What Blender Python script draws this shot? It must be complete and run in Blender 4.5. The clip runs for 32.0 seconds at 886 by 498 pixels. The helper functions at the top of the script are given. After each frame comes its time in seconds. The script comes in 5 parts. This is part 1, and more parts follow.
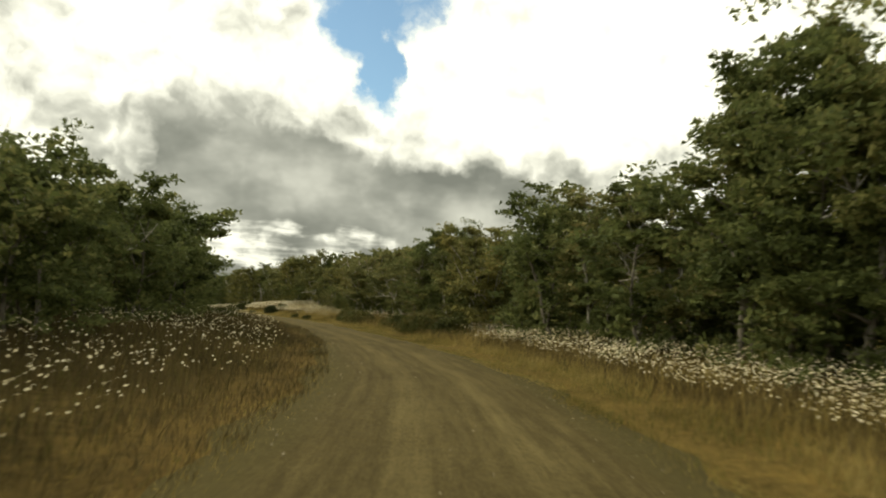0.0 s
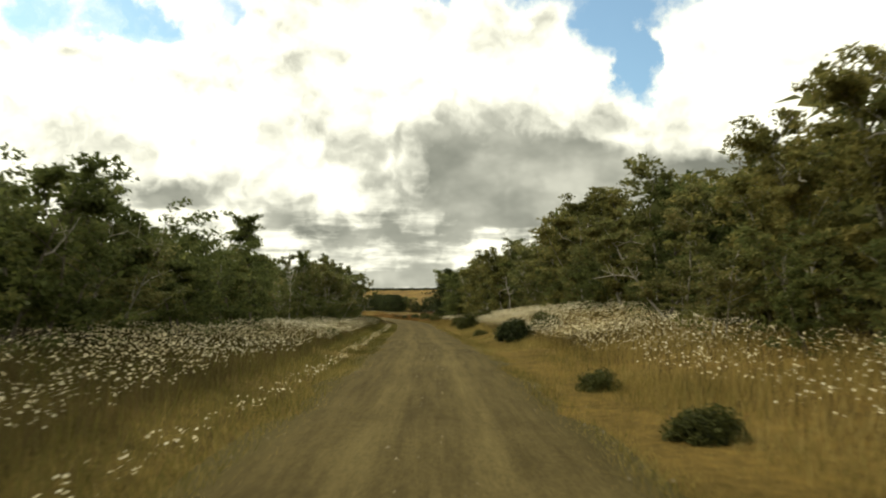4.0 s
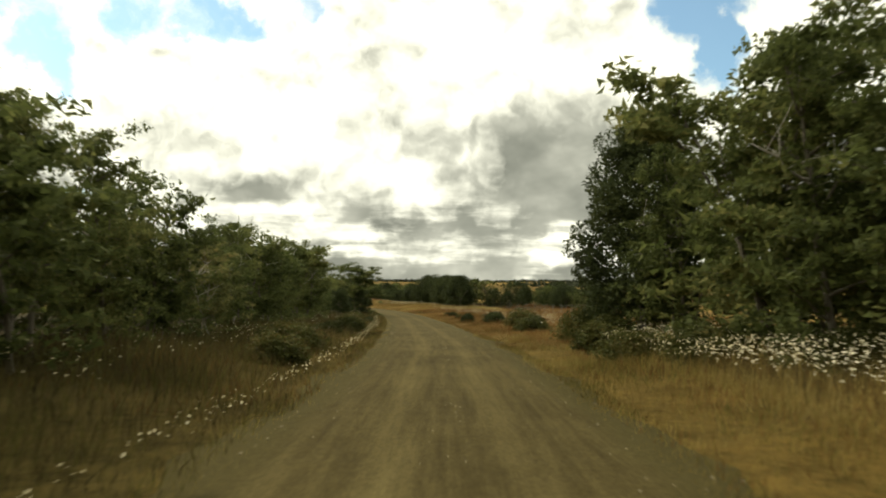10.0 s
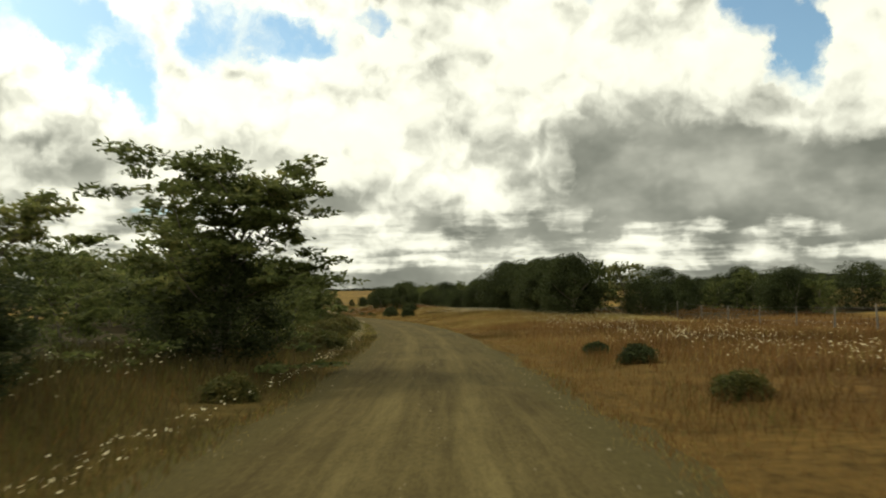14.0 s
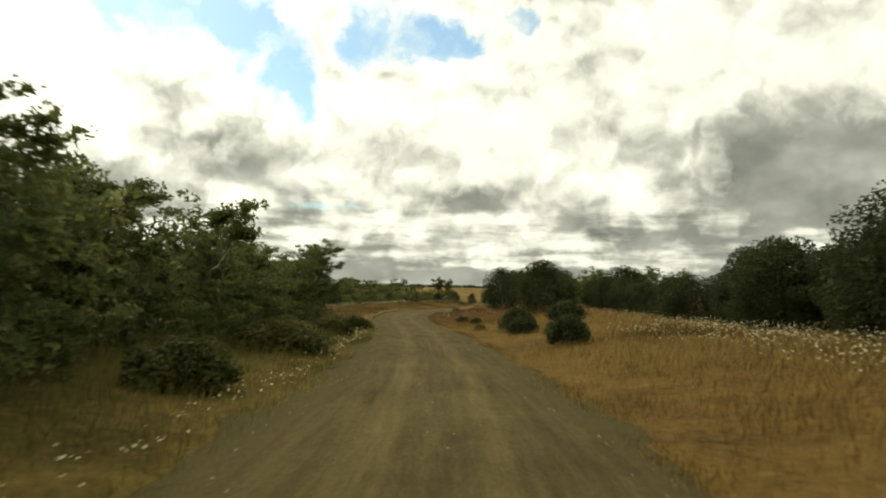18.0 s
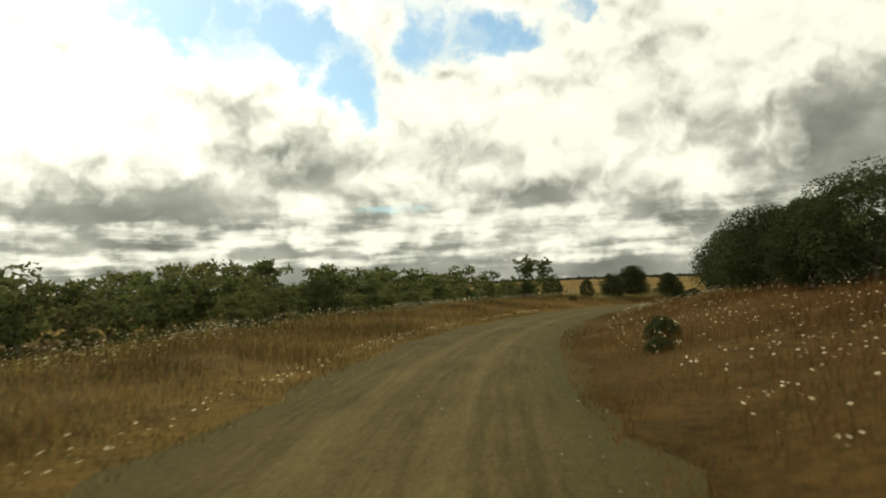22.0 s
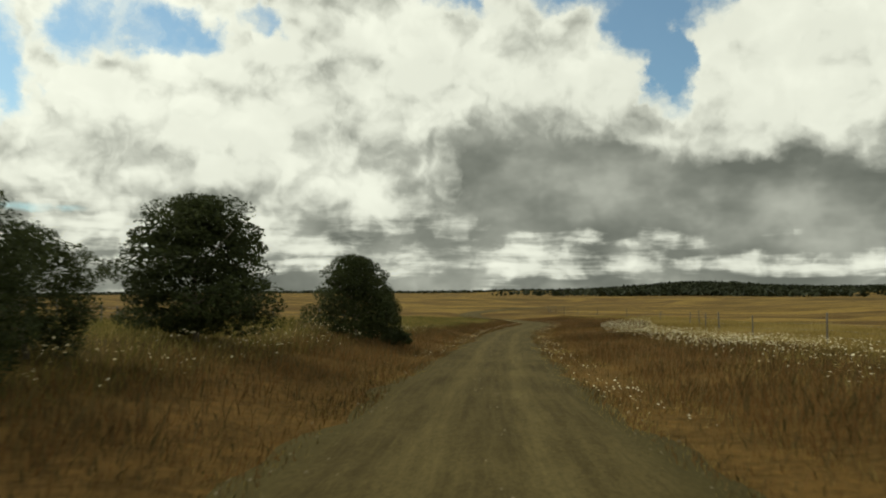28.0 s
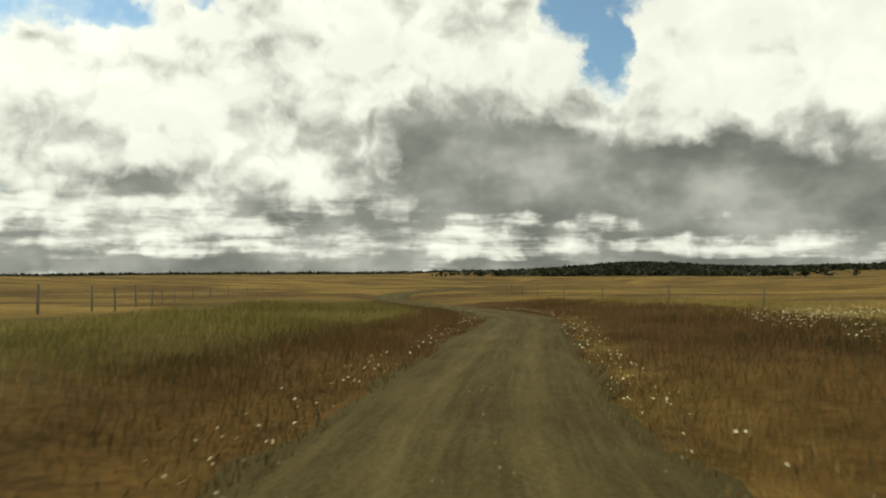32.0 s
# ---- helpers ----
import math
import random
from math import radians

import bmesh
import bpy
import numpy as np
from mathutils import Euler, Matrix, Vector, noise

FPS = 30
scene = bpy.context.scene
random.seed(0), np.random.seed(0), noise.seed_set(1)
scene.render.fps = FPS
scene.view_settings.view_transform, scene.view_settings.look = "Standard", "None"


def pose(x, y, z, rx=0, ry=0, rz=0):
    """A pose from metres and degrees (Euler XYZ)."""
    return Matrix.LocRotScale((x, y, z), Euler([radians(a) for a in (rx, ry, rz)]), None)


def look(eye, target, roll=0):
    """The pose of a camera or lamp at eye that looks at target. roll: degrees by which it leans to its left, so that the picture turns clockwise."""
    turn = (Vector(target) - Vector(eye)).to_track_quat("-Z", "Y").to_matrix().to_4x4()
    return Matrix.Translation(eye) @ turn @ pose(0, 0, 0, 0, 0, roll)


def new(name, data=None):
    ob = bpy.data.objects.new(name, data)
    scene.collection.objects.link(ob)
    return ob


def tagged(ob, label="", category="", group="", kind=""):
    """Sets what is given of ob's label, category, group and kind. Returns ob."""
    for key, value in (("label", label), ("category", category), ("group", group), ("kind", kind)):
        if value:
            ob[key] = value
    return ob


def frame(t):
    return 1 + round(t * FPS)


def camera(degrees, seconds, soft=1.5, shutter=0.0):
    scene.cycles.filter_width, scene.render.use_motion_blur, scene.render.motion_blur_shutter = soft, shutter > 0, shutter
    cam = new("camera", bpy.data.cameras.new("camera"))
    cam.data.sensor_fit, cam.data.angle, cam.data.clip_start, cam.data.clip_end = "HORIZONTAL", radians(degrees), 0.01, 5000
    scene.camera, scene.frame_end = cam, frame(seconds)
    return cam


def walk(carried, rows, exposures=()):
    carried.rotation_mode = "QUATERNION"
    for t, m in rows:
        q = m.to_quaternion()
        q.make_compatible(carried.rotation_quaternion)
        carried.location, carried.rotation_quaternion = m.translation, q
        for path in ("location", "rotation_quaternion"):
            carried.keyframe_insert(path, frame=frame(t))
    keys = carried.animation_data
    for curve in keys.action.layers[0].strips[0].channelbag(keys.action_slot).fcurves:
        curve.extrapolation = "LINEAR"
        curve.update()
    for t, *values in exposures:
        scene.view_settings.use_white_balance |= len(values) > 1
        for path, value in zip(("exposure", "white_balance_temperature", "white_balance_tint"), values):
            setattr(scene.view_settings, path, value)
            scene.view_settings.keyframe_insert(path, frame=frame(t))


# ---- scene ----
cam = camera(63.1, 32.0, soft=2.0, shutter=0.2)
PATH = [
    (0, 0.00, 0.00, 1.45, 93.89, -3.82, -21.75),
    (0.5, 2.39, 6.68, 1.35, 93.72, -2.79, -19.10),
    (1, 4.45, 13.46, 1.23, 93.60, -2.79, -15.92),
    (1.5, 6.15, 20.35, 1.12, 93.49, -2.46, -12.92),
    (2, 7.51, 27.32, 0.99, 93.48, -1.80, -10.20),
    (2.5, 8.52, 34.34, 0.87, 93.65, -1.04, -7.19),
    (3, 9.19, 41.42, 0.74, 93.54, -0.86, -4.52),
    (3.5, 9.52, 48.51, 0.61, 93.51, -0.34, -1.78),
    (4, 9.60, 55.62, 0.47, 93.29, -0.36, -0.47),
    (4.5, 9.59, 62.72, 0.30, 92.92, -0.82, -0.42),
    (5, 9.58, 69.82, 0.12, 92.58, -1.19, -0.61),
    (5.5, 9.56, 76.93, -0.07, 92.51, -0.93, -0.05),
    (6, 9.41, 84.03, -0.28, 92.49, -0.06, 1.65),
    (6.5, 9.16, 91.12, -0.50, 92.11, 0.38, 1.56),
    (7, 8.96, 98.17, -0.72, 92.07, 0.40, 0.98),
    (7.5, 8.79, 105.19, -0.94, 92.04, 0.13, 1.43),
    (8, 8.56, 112.18, -1.17, 91.81, -0.02, 2.02),
    (8.5, 8.27, 119.13, -1.39, 91.95, -0.35, 2.64),
    (9, 7.89, 126.03, -1.60, 92.53, -0.19, 3.86),
    (9.5, 7.40, 132.89, -1.80, 92.46, -0.33, 4.82),
    (10, 6.83, 139.72, -2.01, 92.68, -0.82, 5.49),
    (10.5, 6.21, 146.53, -2.20, 92.57, -0.64, 5.96),
    (11, 5.52, 153.37, -2.40, 92.71, 0.37, 6.50),
    (11.5, 4.79, 160.26, -2.60, 93.55, 0.31, 6.95),
    (12, 3.99, 167.18, -2.80, 93.19, 0.11, 7.88),
    (12.5, 3.06, 174.09, -3.01, 93.14, 0.30, 8.99),
    (13, 2.04, 180.93, -3.21, 93.17, 0.67, 9.90),
    (13.5, 0.95, 187.73, -3.40, 93.32, 0.72, 10.41),
    (14, -0.20, 194.46, -3.59, 93.26, 0.67, 11.29),
    (14.5, -1.45, 201.15, -3.76, 92.91, 0.14, 12.39),
    (15, -2.81, 207.82, -3.92, 92.80, -0.33, 13.61),
    (15.5, -4.32, 214.46, -4.06, 92.88, -0.79, 14.96),
    (16, -5.96, 221.05, -4.18, 93.03, -1.22, 16.43),
    (16.5, -7.76, 227.62, -4.30, 93.13, -1.61, 18.00),
    (17, -9.74, 234.15, -4.43, 93.20, -1.90, 19.31),
    (17.5, -11.84, 240.67, -4.56, 92.92, -2.18, 20.76),
    (18, -14.12, 247.16, -4.71, 93.05, -1.78, 22.41),
    (18.5, -16.57, 253.55, -4.85, 92.92, -1.61, 24.16),
    (19, -19.16, 259.78, -5.00, 92.67, -1.62, 26.10),
    (19.5, -21.89, 265.85, -5.14, 92.73, -1.22, 27.30),
    (20, -24.66, 271.78, -5.28, 92.73, -0.91, 27.94),
    (20.5, -27.45, 277.61, -5.41, 92.48, 0.02, 28.95),
    (21, -30.29, 283.34, -5.54, 92.53, 1.13, 29.40),
    (21.5, -33.10, 288.99, -5.64, 92.57, 1.07, 29.36),
    (22, -35.82, 294.59, -5.72, 92.83, 1.59, 28.12),
    (22.5, -38.36, 300.19, -5.77, 92.82, 3.01, 26.93),
    (23, -40.68, 305.78, -5.81, 93.35, 3.47, 24.30),
    (23.5, -42.68, 311.41, -5.85, 93.81, 4.39, 21.27),
    (24, -44.36, 317.06, -5.89, 94.13, 3.75, 18.67),
    (24.5, -45.71, 322.69, -5.93, 94.16, 1.51, 15.02),
    (25, -46.75, 328.29, -5.98, 93.97, 0.82, 12.53),
    (25.5, -47.65, 333.80, -6.04, 93.97, -0.13, 12.41),
    (26, -48.41, 339.23, -6.11, 93.60, -0.02, 10.03),
    (26.5, -48.92, 344.63, -6.19, 93.29, -0.38, 6.92),
    (27, -49.17, 350.06, -6.28, 93.30, -0.57, 4.76),
    (27.5, -49.25, 355.52, -6.39, 93.51, -0.41, 3.21),
    (28, -49.21, 360.98, -6.51, 93.69, -0.10, 2.21),
    (28.5, -49.09, 366.45, -6.64, 93.66, 0.17, 1.71),
    (29, -48.94, 371.93, -6.78, 93.24, 0.43, 1.43),
    (29.5, -48.75, 377.42, -6.92, 92.40, 0.90, 0.96),
    (30, -48.53, 382.91, -7.06, 91.88, 0.91, 0.52),
    (30.5, -48.26, 388.38, -7.21, 91.94, 1.18, -0.08),
    (31, -47.95, 393.86, -7.34, 92.07, 1.14, -0.71),
    (31.5, -47.58, 399.33, -7.48, 91.88, 0.28, -1.27),
    (32, -47.13, 404.80, -7.61, 92.22, 0.06, -2.52),
]
# Warm, slightly veiled daylight film along a gravel road through southern beech woods into open steppe.


def key_path():
    walk(cam, [(t, pose(x, y, z, rx, ry, rz)) for t, x, y, z, rx, ry, rz in PATH], EXPOSURES)


EXPOSURES = [(t, stops, kelvin, tint) for t, stops, kelvin, tint in ((0, 0.0, 7150, 2), (5.5, 0.15, 7250, 2), (7, 0.38, 7300, 2), (8.5, 0.38, 7300, 2), (10, 0.05, 7250, 1), (13, -0.25, 7100, 1), (20, -0.22, 7200, 1), (23, -0.5, 7050, 1), (25, -0.72, 6900, 0), (27, -0.68, 6850, -1), (29, -0.6, 6850, -1), (31, -0.5, 6850, 0), (32, -0.45, 6850, 0))]
key_path()

# ---- the road line: stations along the drive, extended behind and ahead ----
EYE = 1.45
AHEAD = [(4, -4.0), (12, -9.0), (22, -11.0), (30, -4.0), (42, 14.0), (60, 18.0), (85, 4.0), (130, -8.0), (200, -14.0)]


def road_line():
    px = np.array([r[1] for r in PATH])
    py = np.array([r[2] for r in PATH])
    pz = np.array([r[3] for r in PATH]) - EYE
    pts = [(px[0] - (px[1] - px[0]) / 7.1 * k, py[0] - (py[1] - py[0]) / 7.1 * k, pz[0]) for k in range(60, 0, -1)]
    for i in range(len(px) - 1):
        a, b = np.array([px[i], py[i], pz[i]]), np.array([px[i + 1], py[i + 1], pz[i + 1]])
        pts += [tuple(a + (b - a) * k / 6) for k in range(6)]
    pts.append((px[-1], py[-1], pz[-1]))
    x, y, z = pts[-1]
    head = math.atan2(-(px[-1] - px[-3]), py[-1] - py[-3])
    for k in range(1, 330):
        turn = np.interp(k, [a for a, _ in AHEAD], [radians(b) for _, b in AHEAD])
        x -= math.sin(head + turn)
        y += math.cos(head + turn)
        z -= 0.012 if k < 60 else 0.004
        pts.append((x, y, z))
    pts = np.array(pts)
    for _ in range(3):
        pts[1:-1] = (pts[:-2] + pts[1:-1] * 2 + pts[2:]) / 4
    return pts


ROAD = road_line()
STEP = np.r_[0, np.cumsum(np.hypot(np.diff(ROAD[:, 0]), np.diff(ROAD[:, 1])))]
STEP -= STEP[60]
TANG = np.gradient(ROAD[:, :2], axis=0)
TANG /= np.linalg.norm(TANG, axis=1)[:, None]


def at(s, lat):
    """The plan point at a station s along the road and lat metres to its right."""
    s, lat = np.asarray(s, float), np.asarray(lat, float)
    x, y = np.interp(s, STEP, ROAD[:, 0]), np.interp(s, STEP, ROAD[:, 1])
    tx, ty = np.interp(s, STEP, TANG[:, 0]), np.interp(s, STEP, TANG[:, 1])
    return x + ty * lat, y - tx * lat


def station(x, y):
    """Stations and offsets to the right of plan points."""
    x, y = np.ravel(x), np.ravel(y)
    s, lat = np.empty(len(x)), np.empty(len(x))
    for a in range(0, len(x), 4000):
        b = slice(a, a + 4000)
        j = ((x[b, None] - ROAD[None, :, 0]) ** 2 + (y[b, None] - ROAD[None, :, 1]) ** 2).argmin(1)
        s[b] = STEP[j]
        lat[b] = (x[b] - ROAD[j, 0]) * TANG[j, 1] - (y[b] - ROAD[j, 1]) * TANG[j, 0]
        far = np.hypot(x[b] - ROAD[j, 0], y[b] - ROAD[j, 1])
        lat[b] = np.where(far > np.abs(lat[b]) + 1, np.sign(lat[b] + 1e-9) * far, lat[b])
    return s, lat


def ramp(v, a, b):
    u = np.clip((np.asarray(v, float) - a) / (b - a), 0, 1)
    return u * u * (3 - 2 * u)


def lumps(x, y, size, seed=0.0):
    """A smooth, cheap random height of about -1 to 1."""
    x, y = np.asarray(x) / size + seed, np.asarray(y) / size - seed * 0.7
    return (np.sin(x * 1.7 + np.sin(y * 1.3 + 0.7)) + np.sin(y * 2.1 + 1.9 * np.sin(x * 0.9 + 2.0)) + np.sin((x + y) * 1.1 + 1.3)) / 3


# How far the middle of the worn road lies right of the driven line.
MIDDLE = [(-60, 0.4), (4, 0.5), (15, 0.9), (26, 0.6), (41, 0.0), (70, -0.1), (99, -0.3), (122, -0.4), (142, 0.1), (160, 0.1), (175, -0.2), (205, -0.3), (230, -0.1), (280, -0.25), (304, -0.9), (326, -1.15), (345, -0.6), (358, -0.3), (372, 0.05), (388, -0.1), (412, 0.1), (428, -0.8), (438, -1.6), (470, -1.8)]
# Half the width of the gravel.
HALF = [(-60, 2.4), (20, 2.4), (38, 1.95), (120, 2.0), (142, 2.35), (200, 2.45), (240, 2.3), (304, 2.2), (345, 2.35), (372, 2.15), (400, 1.85), (430, 1.7), (700, 1.7)]


def half(s):
    return np.interp(s, *zip(*HALF))


def middle(s, lat=0.0):
    """The shift of the road at a station, fading out over the verges."""
    return np.interp(s, *zip(*MIDDLE)) * (1 - ramp(np.abs(lat), 3.0, 8.0))


# Banks beside the road, as knots of station: height gained by eight metres out.
BANK_R = [(-60, 0.25), (40, 0.35), (75, 0.6), (92, 1.35), (110, 1.3), (135, 0.9), (160, 0.35), (200, 0.15), (235, 0.15), (258, 0.55), (285, 0.7), (300, 1.0), (325, 1.3), (350, 1.2), (372, 0.9), (390, 0.3), (410, 0.25), (700, 0.2)]
BANK_L = [(-60, 0.3), (90, 0.35), (150, 0.3), (230, 0.3), (290, 0.15), (310, 0.0), (340, 0.3), (360, 0.6), (388, 0.9), (402, 1.1), (412, 0.5), (440, 0.2), (700, 0.1)]


def height(s, lat, x, y):
    """The lie of the land; the carriageway itself is flat across."""
    base = np.interp(s, STEP, ROAD[:, 2])
    lat = lat - middle(s, lat)
    out = np.abs(lat) - (half(s) - 2.1)
    right = np.interp(s, *zip(*BANK_R))
    left = np.interp(s, *zip(*BANK_L))
    bank = np.where(lat > 0, right, left)
    z = base + bank * ramp(out, 2.6, 9.0)
    z = z - 0.10 * ramp(out, 2.0, 2.7) * (1 - ramp(out, 3.0, 4.2))
    z = z + 0.10 * lumps(x, y, 3.1) * ramp(out, 2.8, 5.0) + 0.35 * lumps(x, y, 17.0, 3.0) * ramp(out, 7.0, 25.0)
    # Left of the long bend the land drops into a shallow hollow behind the verge.
    z = z - 1.5 * ramp(-lat, 9.0, 20.0) * ramp(s, 292, 306) * (1 - ramp(s, 376, 394))
    far = np.hypot(x + 20, y - 250)
    plain = -5.5 - 3.5 * ramp(far, 200, 700) + 1.3 * lumps(x, y, 190.0, 1.0) + 3.0 * lumps(x, y, 620.0, 5.0) * ramp(far, 400, 1400)
    return z + (plain - z) * ramp(out, 40, 160)


def land(s, lat):
    x, y = at(s, lat)
    return x, y, height(np.asarray(s, float), np.asarray(lat, float), x, y)


def spot(s, lat, sink=0.05):
    """A point on the ground from a station and an offset."""
    x, y, z = land(s, lat)
    return Vector((float(x), float(y), float(z) - sink))
# ---- light: a low sun to the left of the drive, behind broken cloud ----
SUN_AZ, SUN_EL = 66.0, 42.0
WARM = (1.0, 0.955, 0.83)


def add_node(tree, kind, links=(), operation="", data_type="", blend_type="", interpolation_type="", feature="", bands_direction="", attribute_name=""):
    node = tree.nodes.new(kind)
    if operation:
        node.operation = operation
    if data_type:
        node.data_type = data_type
    if blend_type:
        node.blend_type = blend_type
    if interpolation_type:
        node.interpolation_type = interpolation_type
    if feature:
        node.feature = feature
    if bands_direction:
        node.bands_direction = bands_direction
    if attribute_name:
        node.attribute_name = attribute_name
    for name, value in links:
        socket = node.inputs[name]
        if hasattr(value, "is_output"):
            tree.links.new(value, socket)
        else:
            socket.default_value = value
    return node


def maths(tree, op, a, b=0.0, c=0.0):
    return add_node(tree, "ShaderNodeMath", [(0, a), (1, b), (2, c)], operation=op).outputs[0]


def blend(tree, fac, a, b, how="MIX"):
    return add_node(tree, "ShaderNodeMix", [("Factor", fac), (6, a), (7, b)], data_type="RGBA", blend_type=how).outputs[2]


def span(tree, value, a, b, c=0.0, d=1.0, smooth=True):
    return add_node(tree, "ShaderNodeMapRange", [(0, value), (1, a), (2, b), (3, c), (4, d)], interpolation_type="SMOOTHSTEP" if smooth else "LINEAR").outputs[0]


def noise_of(tree, vector, scale, detail=4.0, rough=0.55):
    return add_node(tree, "ShaderNodeTexNoise", [("Vector", vector), ("Scale", scale), ("Detail", detail), ("Roughness", rough)])


# Blue gaps in the cloud and grey cloud bases: bearing (left of north), elevation, half width, half height, weight.
GAPS = [(-13.5, 20.5, 3.6, 4.2, 1.1), (-15.8, 16.6, 1.9, 2.9, 1.0), (-8, 23.5, 4.5, 2.4, 0.9), (-18, 23, 3, 3, 0.8), (1, 22.6, 3.2, 1.3, 0.7), (45, 19.8, 7.0, 3.0, 1.0), (38, 18.0, 3.6, 3.4, 0.9), (34.2, 15.0, 2.3, 3.0, 1.0), (30, 18.8, 2.6, 2.4, 0.8),
        (24, 19.4, 4.2, 2.1, 0.95), (30, 23.0, 6, 2.4, 0.6), (17, 20.6, 2.5, 1.2, 0.6), (52, 22.5, 6, 3, 0.8), (13, 27, 7, 3, 0.7), (-40, 33, 12, 6, 0.7), (75, 40, 16, 8, 0.6)]
GREYS = [(-5.5, 9.6, 9, 4.6, 1.2), (-15, 8.2, 10, 4.0, 1.15), (-1, 12.5, 5, 3.0, 0.5), (-28, 8.0, 11, 4.6, 1.1), (6, 4.6, 5.6, 1.1, 0.7), (39.5, 11.5, 5.2, 3.4, 0.6), (50, 6.6, 10, 2.0, 0.9), (58, 9.5, 6, 2.2, 0.4), (21.5, 7.4, 6.5, 1.3, 0.6),
         (11.5, 6.2, 2.8, 1.8, 0.5), (33, 6.9, 2.4, 1.4, 0.4), (24, 11, 4.5, 1.4, 0.4), (28, 9.8, 3, 1.2, 0.3), (-33, 5, 8, 2, 0.5), (44, 14.5, 3.4, 2.2, 0.35), (-20, 3.6, 9, 0.8, 0.45), (15, 2.8, 8, 0.5, 0.35), (38, 2.6, 9, 0.5, 0.4), (62, 3.4, 9, 0.8, 0.4)]


WHITES = [(41, 16, 4.5, 2.2, 0.45), (28, 14.8, 3.6, 1.6, 0.45), (19, 12.5, 8, 2.5, 0.3), (-21, 18, 5, 5, 0.5), (3, 17, 8, 3.5, 0.3), (52, 12.5, 8, 3, 0.5), (-36, 18, 12, 6, 0.5), (17, 5.0, 4, 0.9, 0.3), (-13, 4.4, 7, 0.7, 0.35), (63, 14, 7, 5, 0.5)]


def build_world():
    world = bpy.data.worlds.new("sky")
    scene.world = world
    world.use_nodes = True
    tree = world.node_tree
    tree.nodes.clear()
    out = tree.nodes.new("ShaderNodeOutputWorld")
    way = add_node(tree, "ShaderNodeTexCoord").outputs["Generated"]
    axis = add_node(tree, "ShaderNodeSeparateXYZ", [(0, way)])
    x, y, z = axis.outputs
    bearing = maths(tree, "MULTIPLY", maths(tree, "ARCTAN2", maths(tree, "MULTIPLY", x, -1.0), y), 57.2958)
    lift = maths(tree, "MULTIPLY", maths(tree, "ARCSINE", z), 57.2958)
    flat = add_node(tree, "ShaderNodeCombineXYZ", [(0, bearing), (1, lift)]).outputs[0]
    def shifted(scale, detail, rough, wide, tall):
        ragged = noise_of(tree, flat, scale, detail, rough).outputs["Color"]
        off = add_node(tree, "ShaderNodeVectorMath", [(0, ragged), (1, (-0.5, -0.5, -0.5))], operation="ADD").outputs[0]
        off = add_node(tree, "ShaderNodeVectorMath", [(0, off), (1, (wide, tall, 0.0))], operation="MULTIPLY").outputs[0]
        return add_node(tree, "ShaderNodeVectorMath", [(0, flat), (1, off)], operation="ADD").outputs[0]

    torn = shifted(0.28, 6.0, 0.58, 7.0, 5.5)
    rolled = shifted(0.3, 4.0, 0.5, 6.0, 3.6)
    gentle = shifted(0.35, 3.0, 0.5, 5.0, 0.7)

    def patches(rows, where, edge=1.45, based=False):
        total = 0.0
        for az, el, w, h, weight in rows:
            v = add_node(tree, "ShaderNodeVectorMath", [(0, where), (1, (1 / w, 1 / h, 0)), (2, (-az / w, -el / h, 0))], operation="MULTIPLY_ADD").outputs[0]
            far = add_node(tree, "ShaderNodeVectorMath", [(0, v)], operation="LENGTH").outputs["Value"]
            part = span(tree, far, edge, 0.25)
            if based:
                # Cloud bases: darkest low down, fading upwards into lit tops.
                up = add_node(tree, "ShaderNodeSeparateXYZ", [(0, v)]).outputs[1]
                part = maths(tree, "MULTIPLY", part, span(tree, up, 1.1, -0.7, 0.2, 1.15))
            total = maths(tree, "ADD", total, maths(tree, "MULTIPLY", part, weight))
        return total

    # Flat layers seen in perspective give the streaks low over the plain; billows show by light from above.
    layer = maths(tree, "ADD", maths(tree, "MAXIMUM", z, 0.0), 0.055)
    plane = add_node(tree, "ShaderNodeCombineXYZ", [(0, maths(tree, "DIVIDE", x, layer)), (1, maths(tree, "DIVIDE", y, layer))]).outputs[0]
    streak = noise_of(tree, plane, 0.85, 6.0, 0.55).outputs["Fac"]
    squash = add_node(tree, "ShaderNodeVectorMath", [(0, flat), (1, (0.62, 1.0, 0.0))], operation="MULTIPLY").outputs[0]
    higher = add_node(tree, "ShaderNodeVectorMath", [(0, squash), (1, (0.35, 1.1, 0.0))], operation="ADD").outputs[0]
    puff = noise_of(tree, squash, 0.17, 4.0, 0.5).outputs["Fac"]
    above = noise_of(tree, higher, 0.17, 4.0, 0.5).outputs["Fac"]
    wisp = noise_of(tree, torn, 0.34, 6.0, 0.58).outputs["Fac"]
    head = add_node(tree, "ShaderNodeTexVoronoi", [("Vector", rolled), ("Scale", 0.30), ("Detail", 2.0), ("Roughness", 0.5), ("Smoothness", 0.6)], feature="SMOOTH_F1").outputs["Distance"]
    knob = add_node(tree, "ShaderNodeTexVoronoi", [("Vector", rolled), ("Scale", 0.7), ("Detail", 2.0), ("Roughness", 0.5), ("Smoothness", 0.5)], feature="SMOOTH_F1").outputs["Distance"]
    rows = add_node(tree, "ShaderNodeVectorMath", [(0, gentle), (1, (0.22, 1.25, 0.0))], operation="MULTIPLY").outputs[0]
    bands = noise_of(tree, rows, 0.75, 4.0, 0.55).outputs["Fac"]
    clear_sky = patches(GAPS, torn)
